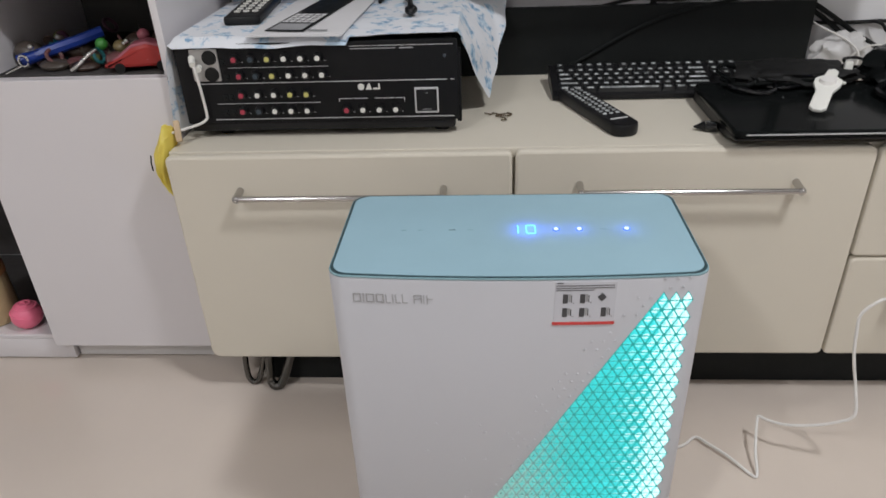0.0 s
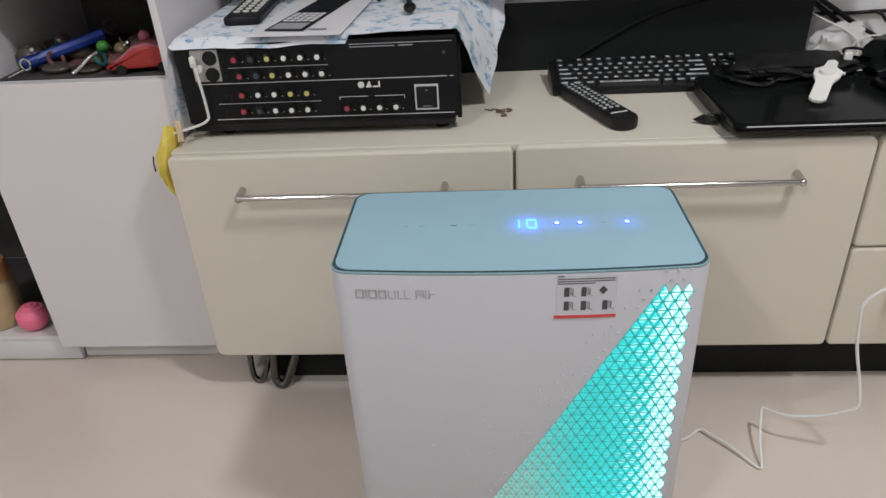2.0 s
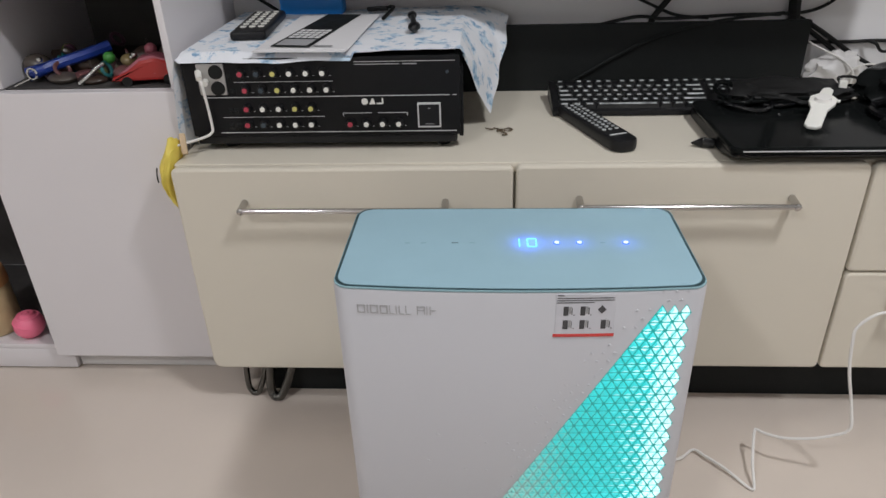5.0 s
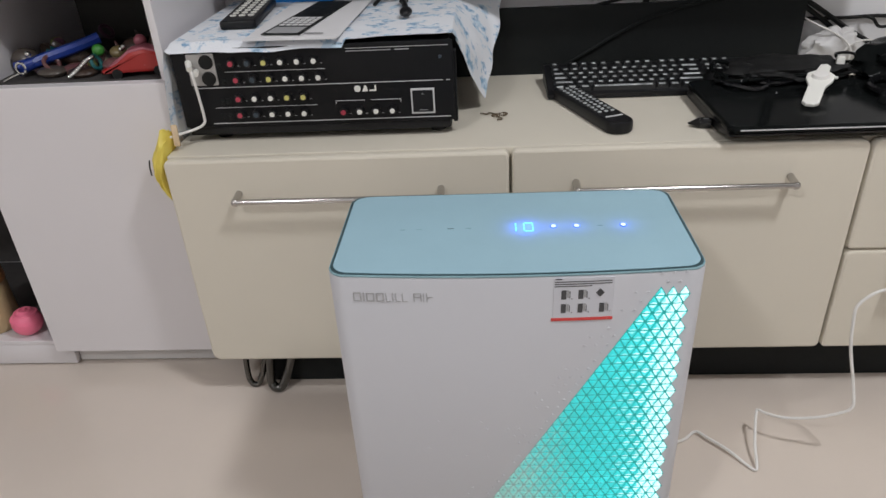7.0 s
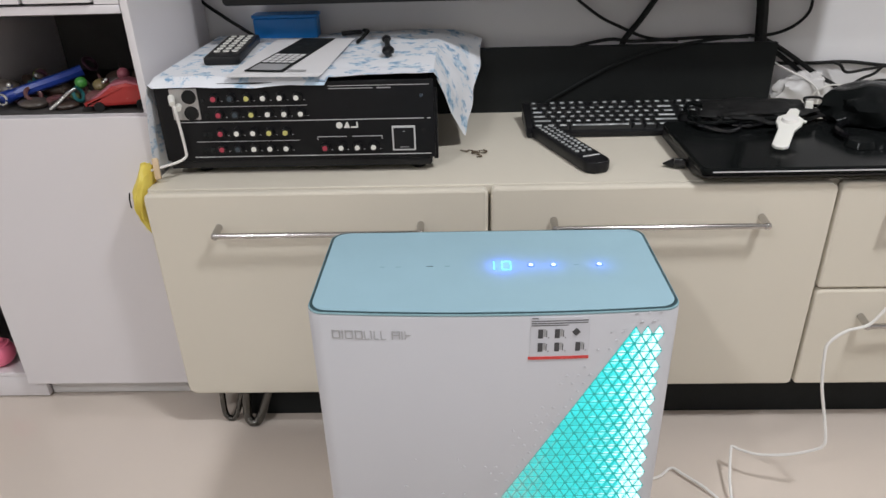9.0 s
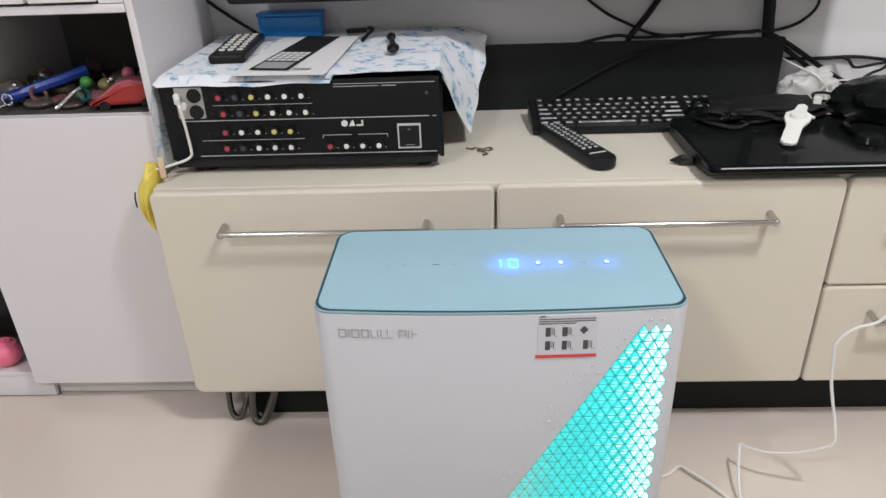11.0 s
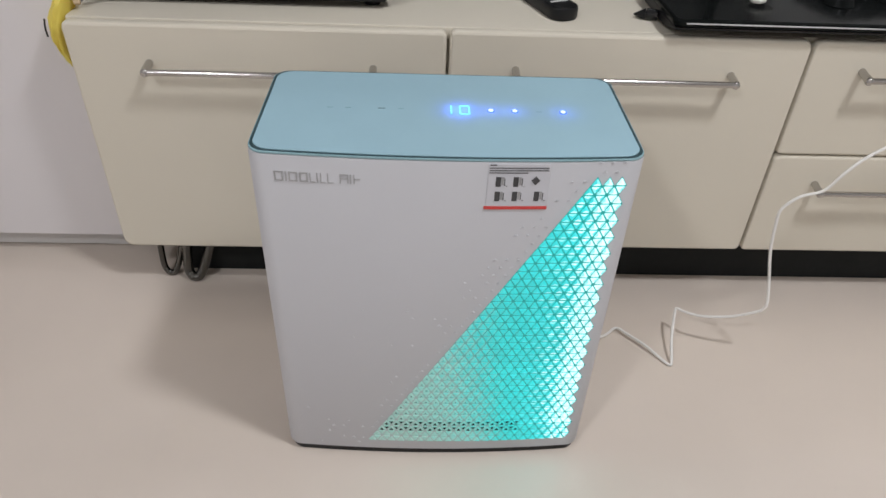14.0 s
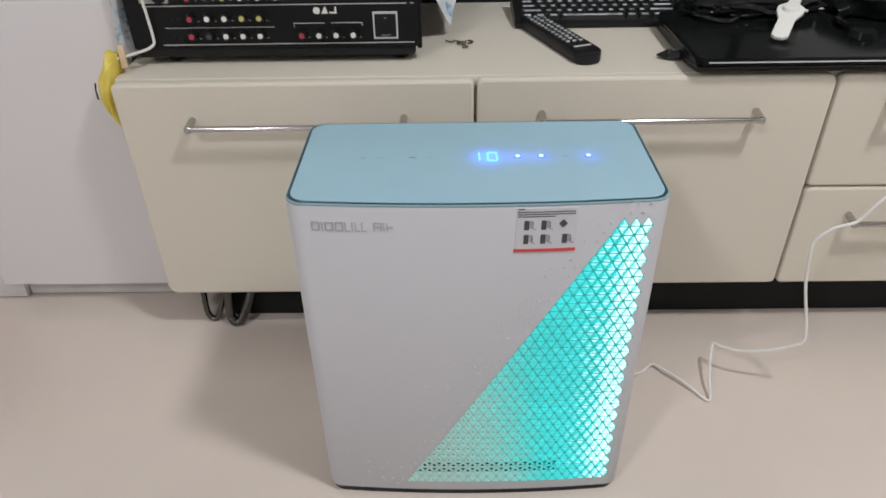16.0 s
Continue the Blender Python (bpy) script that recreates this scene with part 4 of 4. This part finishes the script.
# ---- keyboard, laptop and clutter ----
def keyboard():
    k = thing("keyboard", (0.40, 1.245, BT), "black computer keyboard, sheen and lettering painted pale on its key tops", "keyboard")
    x0, x1, y0, y1 = 0.177, 0.612, 1.237, 1.352
    bm = prism([(y0, BT + 0.002), (y1, BT + 0.002), (y1, BT + 0.034), (y1 - 0.012, BT + 0.036), (y0 + 0.012, BT + 0.016), (y0, BT + 0.010)], x0, x1, "x", 0.0025)
    case = part("case", bm, M_BLACKP, k)
    for x in (x0 + 0.03, x1 - 0.03):
        part("foot", box(x - 0.012, x + 0.012, y1 - 0.02, y1 - 0.012, BT, BT + 0.004), M_RUBBER, k)
    u = 0.0182
    rows = [(0, [1, -1, 1, 1, 1, 1, -.5, 1, 1, 1, 1, -.5, 1, 1, 1, 1, -.3, 1, 1, 1]), (1.25, [1] * 13 + [2, -.3, 1, 1, 1, -.3, 1, 1, 1, 1]), (2.25, [1.5] + [1] * 12 + [1.5, -.3, 1, 1, 1, -.3, 1, 1, 1, 1]),
            (3.25, [1.75] + [1] * 11 + [2.25, -3.6, 1, 1, 1]), (4.25, [2.25] + [1] * 10 + [2.75, -1.3, 1, -1.3, 1, 1, 1, 1]),
            (5.25, [1.25, 1.25, 1.25, 6.25, 1.25, 1.25, 1.25, 1.25, -.3, 1, 1, 1, -.3, 2, 1])]
    shared = {}
    slope = math.atan2(0.020, 0.091)
    for r, keys in rows:
        x = x0 + 0.012
        y = y1 - 0.019 - r * 0.0158
        z = BT + 0.0355 - (y1 - 0.012 - y) * 0.220
        for wdt in keys:
            if wdt < 0:
                x -= wdt * u
                continue
            wkey = wdt * u - 0.0018
            if round(wkey, 5) not in shared:
                kb = bmesh.new()
                lo = [kb.verts.new((sx * wkey / 2, sy * 0.0070, -0.002)) for sx, sy in ((-1, -1), (1, -1), (1, 1), (-1, 1))]
                mid = [kb.verts.new((sx * (wkey / 2 - 0.0022), sy * 0.0052 + 0.0005, 0.0056)) for sx, sy in ((-1, -1), (1, -1), (1, 1), (-1, 1))]
                hi = [kb.verts.new((sx * (wkey / 2 - 0.0048), sy * 0.0026 - 0.0008, 0.0058)) for sx, sy in ((-1, -1), (1, -1), (1, 1), (-1, 1))]
                for A, B in ((lo, mid), (mid, hi)):
                    for q in range(4):
                        kb.faces.new((A[q], A[(q + 1) % 4], B[(q + 1) % 4], B[q]))
                # pale patch painting the cap's sheen together with its lettering
                kb.faces.new(hi).material_index = 1
                bmesh.ops.recalc_face_normals(kb, faces=kb.faces)
                me = bpy.data.meshes.new("key")
                kb.to_mesh(me)
                kb.free()
                me.materials.append(M_KEY)
                me.materials.append(M_SHEEN_LEGEND)
                shared[round(wkey, 5)] = me
            if x + wkey > x1 - 0.006:
                break
            o = new("key", shared[round(wkey, 5)])
            o.parent = case
            o.matrix_basis = Matrix.Translation(Vector((x + wkey / 2, y, z)) - OFF[case.name]) @ pose(0, 0, 0, math.degrees(slope), 0, 0)
            x += wdt * u


keyboard()


def laptop():
    l = thing("laptop", (0.62, 1.10, BT), "closed glossy black laptop overhanging the bench edge, dusty", "laptop")
    x0, x1, y0, y1 = 0.417, 0.790, 0.984, 1.225
    side = [(y0 + 0.004, BT + 0.0170), (y0 + 0.060, BT + 0.0040), (y1 - 0.002, BT + 0.0035), (y1 - 0.002, BT + 0.0200), (y0 + 0.003, BT + 0.0200)]
    part("base", prism(side, x0 + 0.003, x1 - 0.003, "x", 0.002), M_BLACKP, l)
    lid = part("lid", prism(round_rect(x0, x1, y0, y1, 0.014, 5), BT + 0.0212, BT + 0.0325, "z", 0.0035), M_LID, l)
    part("edge_trim", box(x0 + 0.016, x1 - 0.012, y0 - 0.0008, y0 + 0.002, BT + 0.0262, BT + 0.0283, 0.0006), M_SILVER, lid, "bright edge trim")
    for x in (x0 + 0.04, x1 - 0.04):
        for y in (y1 - 0.04, y0 + 0.075):
            part("foot", cyl((x, y, BT), (x, y, BT + 0.005), 0.008), M_RUBBER, l)


laptop()
LT = BT + 0.0325
ps = thing("stylus_pen", (0.40, 1.075, BT), "black pen with a pointed tip beside the laptop", "pen")
part("barrel", cyl((0.402, 1.076, BT + 0.0085), (0.4185, 1.071, BT + 0.0085), 0.0085, 0.0080), M_GLOSS, ps)
part("nib", cyl((0.402, 1.076, BT + 0.0085), (0.385, 1.081, BT + 0.0060), 0.0085, 0.0012), M_BLACKP, ps)


def lead_heap():
    """Black leads, a headset band and a soft pouch heaped on the laptop."""
    rng = random.Random(11)
    for k in range(7):
        c = Vector((rng.uniform(0.47, 0.66), rng.uniform(1.17, 1.24), LT))
        a0, rx, ry = rng.uniform(0, 6), rng.uniform(0.03, 0.075), rng.uniform(0.025, 0.06)
        pts = []
        for i in range(9):
            a = a0 + i * 0.75
            pts.append((c.x + rx * math.cos(a) * (1 - 0.04 * i), min(1.285, max(1.145, c.y + ry * math.sin(a))), LT + 0.004 + 0.002 * (i % 3) + 0.003 * (k % 4)))
        cable("coiled_lead", pts, rng.uniform(0.0026, 0.0042), M_GLOSS if k % 4 == 0 else M_LID, "coiled black lead heaped on the laptop", n=6)
    bm = bmesh.new()
    bmesh.ops.create_icosphere(bm, subdivisions=4, radius=1)
    for v in bm.verts:
        d = v.co.normalized()
        q = 1 + 0.18 * noise.noise(d * 2.5) + 0.06 * noise.noise(d * 7)
        v.co = Vector((d.x * 0.095 * q, d.y * 0.075 * q, max(-0.02, d.z * 0.042 * q)))
    bmesh.ops.translate(bm, verts=bm.verts, vec=(0.79, 1.21, LT + 0.0205))
    solid("soft_pouch", bm, M_LID, (0.79, 1.21, LT), "soft black cloth pouch on the laptop", "pouch")
    bm = bmesh.new()
    bmesh.ops.create_icosphere(bm, subdivisions=4, radius=1)
    for v in bm.verts:
        d = v.co.normalized()
        q = 1 + 0.25 * noise.noise(d * 2.1 + Vector((5, 0, 0))) + 0.10 * noise.noise(d * 6)
        v.co = Vector((d.x * 0.105 * q, d.y * 0.055 * q, max(-0.013, d.z * 0.020 * q)))
    bmesh.ops.translate(bm, verts=bm.verts, vec=(0.585, 1.225, LT + 0.014))
    solid("soft_pouch", bm, M_RUBBER, (0.585, 1.225, LT), "flat black fabric pouch on the laptop", "pouch")
    hs = thing("headset", (0.70, 1.10, LT), "black headset lying on the laptop", "headset")
    part("headband", tube([(0.735 + 0.055 * math.cos(a), 1.115 + 0.06 * math.sin(a), LT + 0.008) for a in (-0.3 + 0.42 * i for i in range(10))], 0.006, n=5), M_GLOSS, hs)
    for x, y in ((0.787, 1.097), (0.692, 1.075)):
        part("ear_cup", cyl((x, y, LT + 0.001), (x, y, LT + 0.011), 0.024, 0.019, 24), M_LID, hs)


lead_heap()


def white_clip():
    c = thing("white_strap_clip", (0.56, 1.08, LT), "white plastic strap with a round buckle on the laptop", "strap")
    M = M_KNOBW

    def put(bm):
        bmesh.ops.scale(bm, vec=(0.95, 0.9, 1), verts=bm.verts)
        return placed(bm, (0.592, 1.116, LT + 0.0205), -30, 13.5)
    blade = [(-0.013, -0.075), (-0.006, -0.083), (0.006, -0.083), (0.013, -0.075), (0.013, -0.02), (0.021, 0.004), (0.021, 0.022), (0.010, 0.034), (0.010, 0.052), (0.003, 0.060), (-0.007, 0.056),
             (-0.010, 0.034), (-0.021, 0.022), (-0.021, 0.004), (-0.013, -0.02)]
    part("strap", put(prism(blade, 0, 0.006, "z", 0.0018)), M, c)
    part("buckle", put(cyl((0, 0.012, 0.006), (0, 0.012, 0.011), 0.014, 0.012, 20)), M_WCORD, c)
    part("prong", put(box(0.010, 0.026, 0.016, 0.021, 0.001, 0.005, 0.001)), M, c)


white_clip()
up = thing("usb_plug", (0.667, 1.185, LT), "small white plug on a black lead", "plug")
part("plug_body", placed(box(-0.0065, 0.0065, -0.004, 0.004, 0.016, 0.038, 0.0015), (0.660, 1.200, LT), -12), M_KNOBW, up)
part("lead", tube([(0.658, 1.207, LT + 0.033), (0.668, 1.235, LT + 0.034), (0.70, 1.25, LT + 0.030), (0.73, 1.24, LT + 0.02)], 0.0025), M_RUBBER, up)


def bracelet():
    rng = random.Random(3)
    spots = ((0.056, 1.172), (0.066, 1.166), (0.071, 1.172), (0.082, 1.165), (0.095, 1.171), (0.101, 1.164), (0.094, 1.157), (0.082, 1.161), (0.075, 1.157), (0.086, 1.150), (0.091, 1.140), (0.084, 1.137))
    pts = glide([(x, y, BT + 0.003) for x, y in spots], 4)
    b = thing("bead_bracelet", (0.08, 1.16, BT), "small brown bead bracelet lying on the bench", "bracelet")
    for p in pts:
        part("bead", ball(p, rng.uniform(0.0012, 0.0018), seg=8), M_CHAIN, b)


bracelet()

# ---- yellow bag and white lead at the bench's end ----
def yellow_bag():
    bm = bmesh.new()
    bmesh.ops.create_icosphere(bm, subdivisions=4, radius=1)
    for v in bm.verts:
        d = v.co.normalized()
        q = 1 + 0.20 * noise.noise(d * 2.4) + 0.10 * abs(noise.noise(d * 5 + Vector((1, 2, 0))))
        taper = 0.75 + 0.25 * d.z
        v.co = Vector((d.x * 0.0165 * taper * q + (0.016 * d.z if d.z > 0 else 0.010 * d.z * d.z), d.y * 0.040 * taper * q, d.z * 0.060 * q))
    bmesh.ops.translate(bm, verts=bm.verts, vec=(-0.4665, 1.046, 0.458))
    return bm


yb = thing("yellow_bag", (-0.4695, 1.05, 0.40), "translucent yellow plastic bag hanging at the bench's end", "bag")
part("bag_film", yellow_bag(), M_YELLOW, yb)
part("dark_seam", tube([(-0.4770, 1.024, 0.480), (-0.4795, 1.024, 0.467), (-0.4795, 1.024, 0.454)], 0.0012, n=4), M_BLACKP, yb, "short dark seam")
part("wooden_tag", placed(box(-0.0048, 0.0048, -0.006, 0.006, -0.017, 0.017, 0.002), (-0.436, 1.050, 0.511), 20, -25), mat("pale_wood", (0.58, 0.43, 0.27), 0.55, var=0.15, scale=60), yb, "small pale wooden peg")
cable("white_lead", [(-0.394, AF - 0.012, 0.610), (-0.391, AF - 0.016, 0.600), (-0.390, AF - 0.012, 0.56), (-0.390, AF - 0.010, 0.532), (-0.392, AF - 0.011, 0.524), (-0.402, AF - 0.015, 0.518), (-0.425, AF - 0.024, 0.513), (-0.445, AF - 0.030, 0.509)], 0.0022, M_WCORD, "white lead plugged into the amplifier")
wp = thing("white_plug", (-0.39, AF, 0.612), "white plug in the amplifier's socket plate", "plug")
part("plug_body", cyl((-0.400, AF - 0.001, 0.620), (-0.394, AF - 0.016, 0.613), 0.0052, 0.0045), M_KNOBW, wp)
part("plug_collar", cyl((-0.390, AF - 0.0025, 0.606), (-0.388, AF - 0.012, 0.604), 0.005, 0.0045), M_KNOBW, wp)

# ---- toys in the cubbies ----
CZ = 0.5887


def toys():
    before = set(scene.objects)
    blue = mat("toy_blue", (0.010, 0.036, 0.24), 0.3)
    green = mat("toy_green", (0.045, 0.22, 0.035), 0.35)
    red = mat("toy_red", (0.36, 0.025, 0.022), 0.25)
    pink = mat("toy_pink", (0.36, 0.10, 0.13), 0.4)
    beige = mat("toy_beige", (0.075, 0.06, 0.05), 0.35)
    brown = mat("toy_brown", (0.045, 0.027, 0.02), 0.35)
    hot = mat("toy_hot_pink", (0.90, 0.19, 0.31), 0.45)
    tin = mat("toy_tin", (0.6, 0.6, 0.58), 0.15, 1.0)
    rose = mat("toy_rose", (0.13, 0.055, 0.055), 0.3)
    t = thing("toy_bat", (-0.69, 1.19, CZ), "blue plastic toy bat lying in the cubby", "toy", "toys in the cubby")
    part("bat", tube([(-0.748, 1.170, CZ + 0.022), (-0.715, 1.183, CZ + 0.031), (-0.680, 1.20, CZ + 0.040), (-0.648, 1.22, CZ + 0.049)], 0.0095), blue, t)
    part("grip", cyl((-0.772, 1.160, CZ + 0.015), (-0.745, 1.171, CZ + 0.023), 0.012, 0.0098), blue, t)
    solid("toy_ball", ball((-0.637, 1.185, CZ + 0.036), 0.0100), green, (-0.633, 1.185, CZ), "small bright green toy ball", "toy", "toys in the cubby")
    solid("toy_ball", ball((-0.568, 1.20, CZ + 0.046), 0.0105), pink, (-0.565, 1.2, CZ), "small pink toy ball", "toy", "toys in the cubby")
    c = thing("toy_car", (-0.56, 1.165, CZ), "red plastic toy car lying in the cubby", "toy car", "toys in the cubby")
    side = [(-0.062, 0.006), (0.048, 0.004), (0.052, 0.022), (0.036, 0.036), (0.012, 0.043), (-0.012, 0.039), (-0.034, 0.024), (-0.060, 0.012)]
    part("car_body", placed(prism(side, -0.019, 0.019, "y", 0.006), (-0.556, 1.158, CZ + 0.002), 12), red, c)
    part("bonnet", placed(prism([(-0.052, 0.016), (-0.034, 0.0265), (-0.012, 0.0415), (0.012, 0.0455), (0.034, 0.0385), (0.030, 0.034), (-0.030, 0.021)], -0.0165, 0.0165, "y", 0.002), (-0.556, 1.158, CZ + 0.002), 12), pink, c, "faded pink upper shell")
    for x in (-0.036, 0.030):
        for y in (-0.0185, 0.0185):
            part("wheel", placed(cyl((x, y - 0.002, 0.0082), (x, y + 0.002, 0.0082), 0.0082), (-0.556, 1.158, CZ), 12), M_RUBBER, c)
    for x, y, z, r, m, sc, lab in ((-0.715, 1.165, 0.008, 0.026, beige, (1, 0.8, 0.35), "beige plastic toy dish"), (-0.66, 1.16, 0.006, 0.022, brown, (1.2, 0.9, 0.4), "brown toy dish"), (-0.775, 1.20, 0.022, 0.024, beige, (1, 0.9, 0.8), "beige toy lump"),
                                   (-0.605, 1.165, 0.014, 0.017, rose, (1.2, 0.9, 0.8), "rose toy cup"), (-0.545, 1.215, 0.035, 0.016, brown, (1, 1, 1), "brown toy block"), (-0.52, 1.19, 0.03, 0.02, rose, (1, 1, 0.9), "rose toy figure base"),
                                   (-0.605, 1.19, 0.030, 0.014, mat("toy_amber", (0.17, 0.13, 0.06), 0.25), (1.1, 1, 0.8), "amber toy cup"), (-0.59, 1.225, 0.030, 0.02, brown, (1.1, 1, 0.8), "dark brown toy lump"), (-0.70, 1.225, 0.02, 0.03, brown, (1.2, 1, 0.7), "dark toy lump"), (-0.68, 1.18, 0.008, 0.018, rose, (1.3, 1, 0.5), "rose toy dish")):
        bm = ball((0, 0, 0), r, sc, seg=20)
        for v in bm.verts:
            v.co *= 1 + 0.12 * noise.noise(v.co * 60)
            v.co.z = max(v.co.z, -z)
        bmesh.ops.translate(bm, verts=bm.verts, vec=(x, y, CZ + z))
        solid("toy_piece", bm, m, (x, y, CZ), lab + " in the cubby", "toy", "toys in the cubby")
    rng = random.Random(21)
    tones = [brown, beige, rose, mat("toy_olive", (0.14, 0.15, 0.05), 0.4), mat("toy_plum", (0.10, 0.04, 0.07), 0.4), mat("toy_cream", (0.32, 0.29, 0.23), 0.35), mat("toy_teal", (0.02, 0.13, 0.14), 0.3)]
    for k in range(30):
        x, y = rng.uniform(-0.772, -0.53), rng.uniform(1.165, 1.30)
        z, r = rng.uniform(0.004, 0.012) + max(0, (y - 1.19)) * rng.uniform(0, 0.35), rng.uniform(0.006, 0.013)
        turn = pose(0, 0, 0, rng.uniform(0, 90), rng.uniform(0, 90), rng.uniform(0, 180))
        if k % 3 == 0:
            bm = box(-r, r, -r * 0.7, r * 0.7, -r * 0.5, r * 0.5, r * 0.2)
        elif k % 3 == 1:
            bm = cyl((0, 0, -r * 0.35), (0, 0, r * 0.35), r * 1.2, r, 18)
        else:
            bm = tube([(r * math.cos(a), r * math.sin(a), 0) for a in (0.7 * q for q in range(10))], r * 0.28, n=3)
        bmesh.ops.transform(bm, matrix=turn, verts=bm.verts)
        bmesh.ops.translate(bm, verts=bm.verts, vec=(x, y, CZ + z - min(v.co.z for v in bm.verts) - 0.004))
        what = ("toy block", "toy disc", "toy ring")[k % 3]
        solid(what.replace(" ", "_"), bm, tones[k % 7], (x, y, CZ), "small worn plastic " + what + " among the toys", "toy", "toys in the cubby")
    b = thing("bead_chain", (-0.66, 1.15, CZ), "string of shiny metal beads in the cubby", "beads", "toys in the cubby")
    for p in glide([(-0.672, 1.138, CZ + 0.005), (-0.660, 1.145, CZ + 0.014), (-0.648, 1.155, CZ + 0.025), (-0.640, 1.165, CZ + 0.03)], 4):
        part("bead", ball(p, 0.0042, seg=10), tin, b)
    for x, y, z in ((-0.587, 1.175, 0.042), (-0.597, 1.185, 0.036), (-0.583, 1.160, 0.028), (-0.575, 1.165, 0.030), (-0.745, 1.16, 0.040)):
        solid("marble", ball((x, y, CZ + z), 0.005, seg=12), tin, (x, y, CZ + z), "small shiny silver marble among the toys", "marble", "toys in the cubby")
    r = thing("key_ring", (-0.755, 1.145, CZ), "metal ring with a short pin among the toys", "ring", "toys in the cubby")
    part("ring", tube([(-0.755 + 0.008 * math.cos(a), 1.145, CZ + 0.020 + 0.009 * math.sin(a)) for a in (0.6 * i for i in range(11))], 0.0022, n=3), tin, r)
    part("pin", cyl((-0.760, 1.143, CZ + 0.012), (-0.785, 1.135, CZ + 0.002), 0.002), tin, r)
    for o in set(scene.objects) - before:
        if o.parent is None:
            o.location += Vector((0.050, -0.018, 0))
    # lower cubby
    s = thing("toy_swirl_ball", (-0.884, 1.138, 0.062), "pink swirled soft toy ball in the low cubby", "toy")
    bm = ball((-0.884, 1.138, 0.062 + 0.0285), 0.030, (1, 1, 0.95), seg=28)
    part("ball", bm, hot, s)
    pts = [(-0.884 + rr * math.cos(a), 1.138 + rr * math.sin(a) * 0.98, 0.0905 + math.sqrt(max(0, 0.0295 ** 2 - rr * rr)) * 0.95) for a, rr in ((0.5 * i, 0.003 + 0.0264 * i / 36) for i in range(37))]
    part("swirl", tube(pts, 0.0028, n=2), hot, s)
    jar = thing("brown_jar", (-0.975, 1.168, 0.062), "tan plastic jar with an orange-brown lid in the low cubby", "jar")

    def turned(prof):
        bm = bmesh.new()
        rings = [[bm.verts.new((-0.975 + r * math.cos(a), 1.168 + r * math.sin(a), 0.062 + z)) for a in (2 * math.pi * k / 32 for k in range(32))] for r, z in prof]
        for A, B in zip(rings, rings[1:]):
            for k in range(32):
                bm.faces.new((A[k], A[(k + 1) % 32], B[(k + 1) % 32], B[k]))
        bm.faces.new(rings[0])
        bm.faces.new(rings[-1])
        return bm
    part("jar_body", turned([(0.042, 0), (0.046, 0.003), (0.047, 0.02), (0.046, 0.095), (0.042, 0.104)]), mat("tan_plastic", (0.46, 0.35, 0.20), 0.4, var=0.12, scale=18), jar)
    part("lid", turned([(0.042, 0.1045), (0.047, 0.106), (0.0475, 0.112), (0.045, 0.138), (0.043, 0.141)]), mat("orange_brown_lid", (0.50, 0.24, 0.10), 0.35, var=0.2, scale=25), jar, "orange-brown lid")


toys()

# ---- power cord ----
CORD = [(0.285, 0.80, 0.05), (0.33, 0.855, 0.014), (0.383, 0.880, 0.0035), (0.409, 0.898, 0.006), (0.425, 0.882, 0.008), (0.451, 0.853, 0.008), (0.474, 0.823, 0.004), (0.483, 0.815, 0.0035), (0.4865, 0.822, 0.008), (0.491, 0.853, 0.025),
        (0.505, 0.899, 0.046), (0.510, 0.902, 0.050), (0.517, 0.893, 0.052), (0.540, 0.873, 0.060), (0.579, 0.857, 0.075), (0.608, 0.843, 0.098), (0.617, 0.840, 0.108), (0.6195, 0.841, 0.120), (0.617, 0.852, 0.150), (0.607, 0.866, 0.205), (0.606, 0.878, 0.250),
        (0.610, 0.884, 0.272), (0.632, 0.886, 0.293), (0.668, 0.892, 0.301), (0.690, 0.893, 0.333), (0.725, 0.90, 0.362), (0.80, 0.91, 0.40), (0.90, 0.93, 0.45), (1.00, 0.945, 0.49), (1.06, 0.98, 0.505), (1.09, 1.04, 0.491), (1.1, 1.1, 0.4905)]
cable("white_lead", CORD, 0.0024, M_WCORD, "white lead trailing from the purifier over the floor to the bench", n=6)
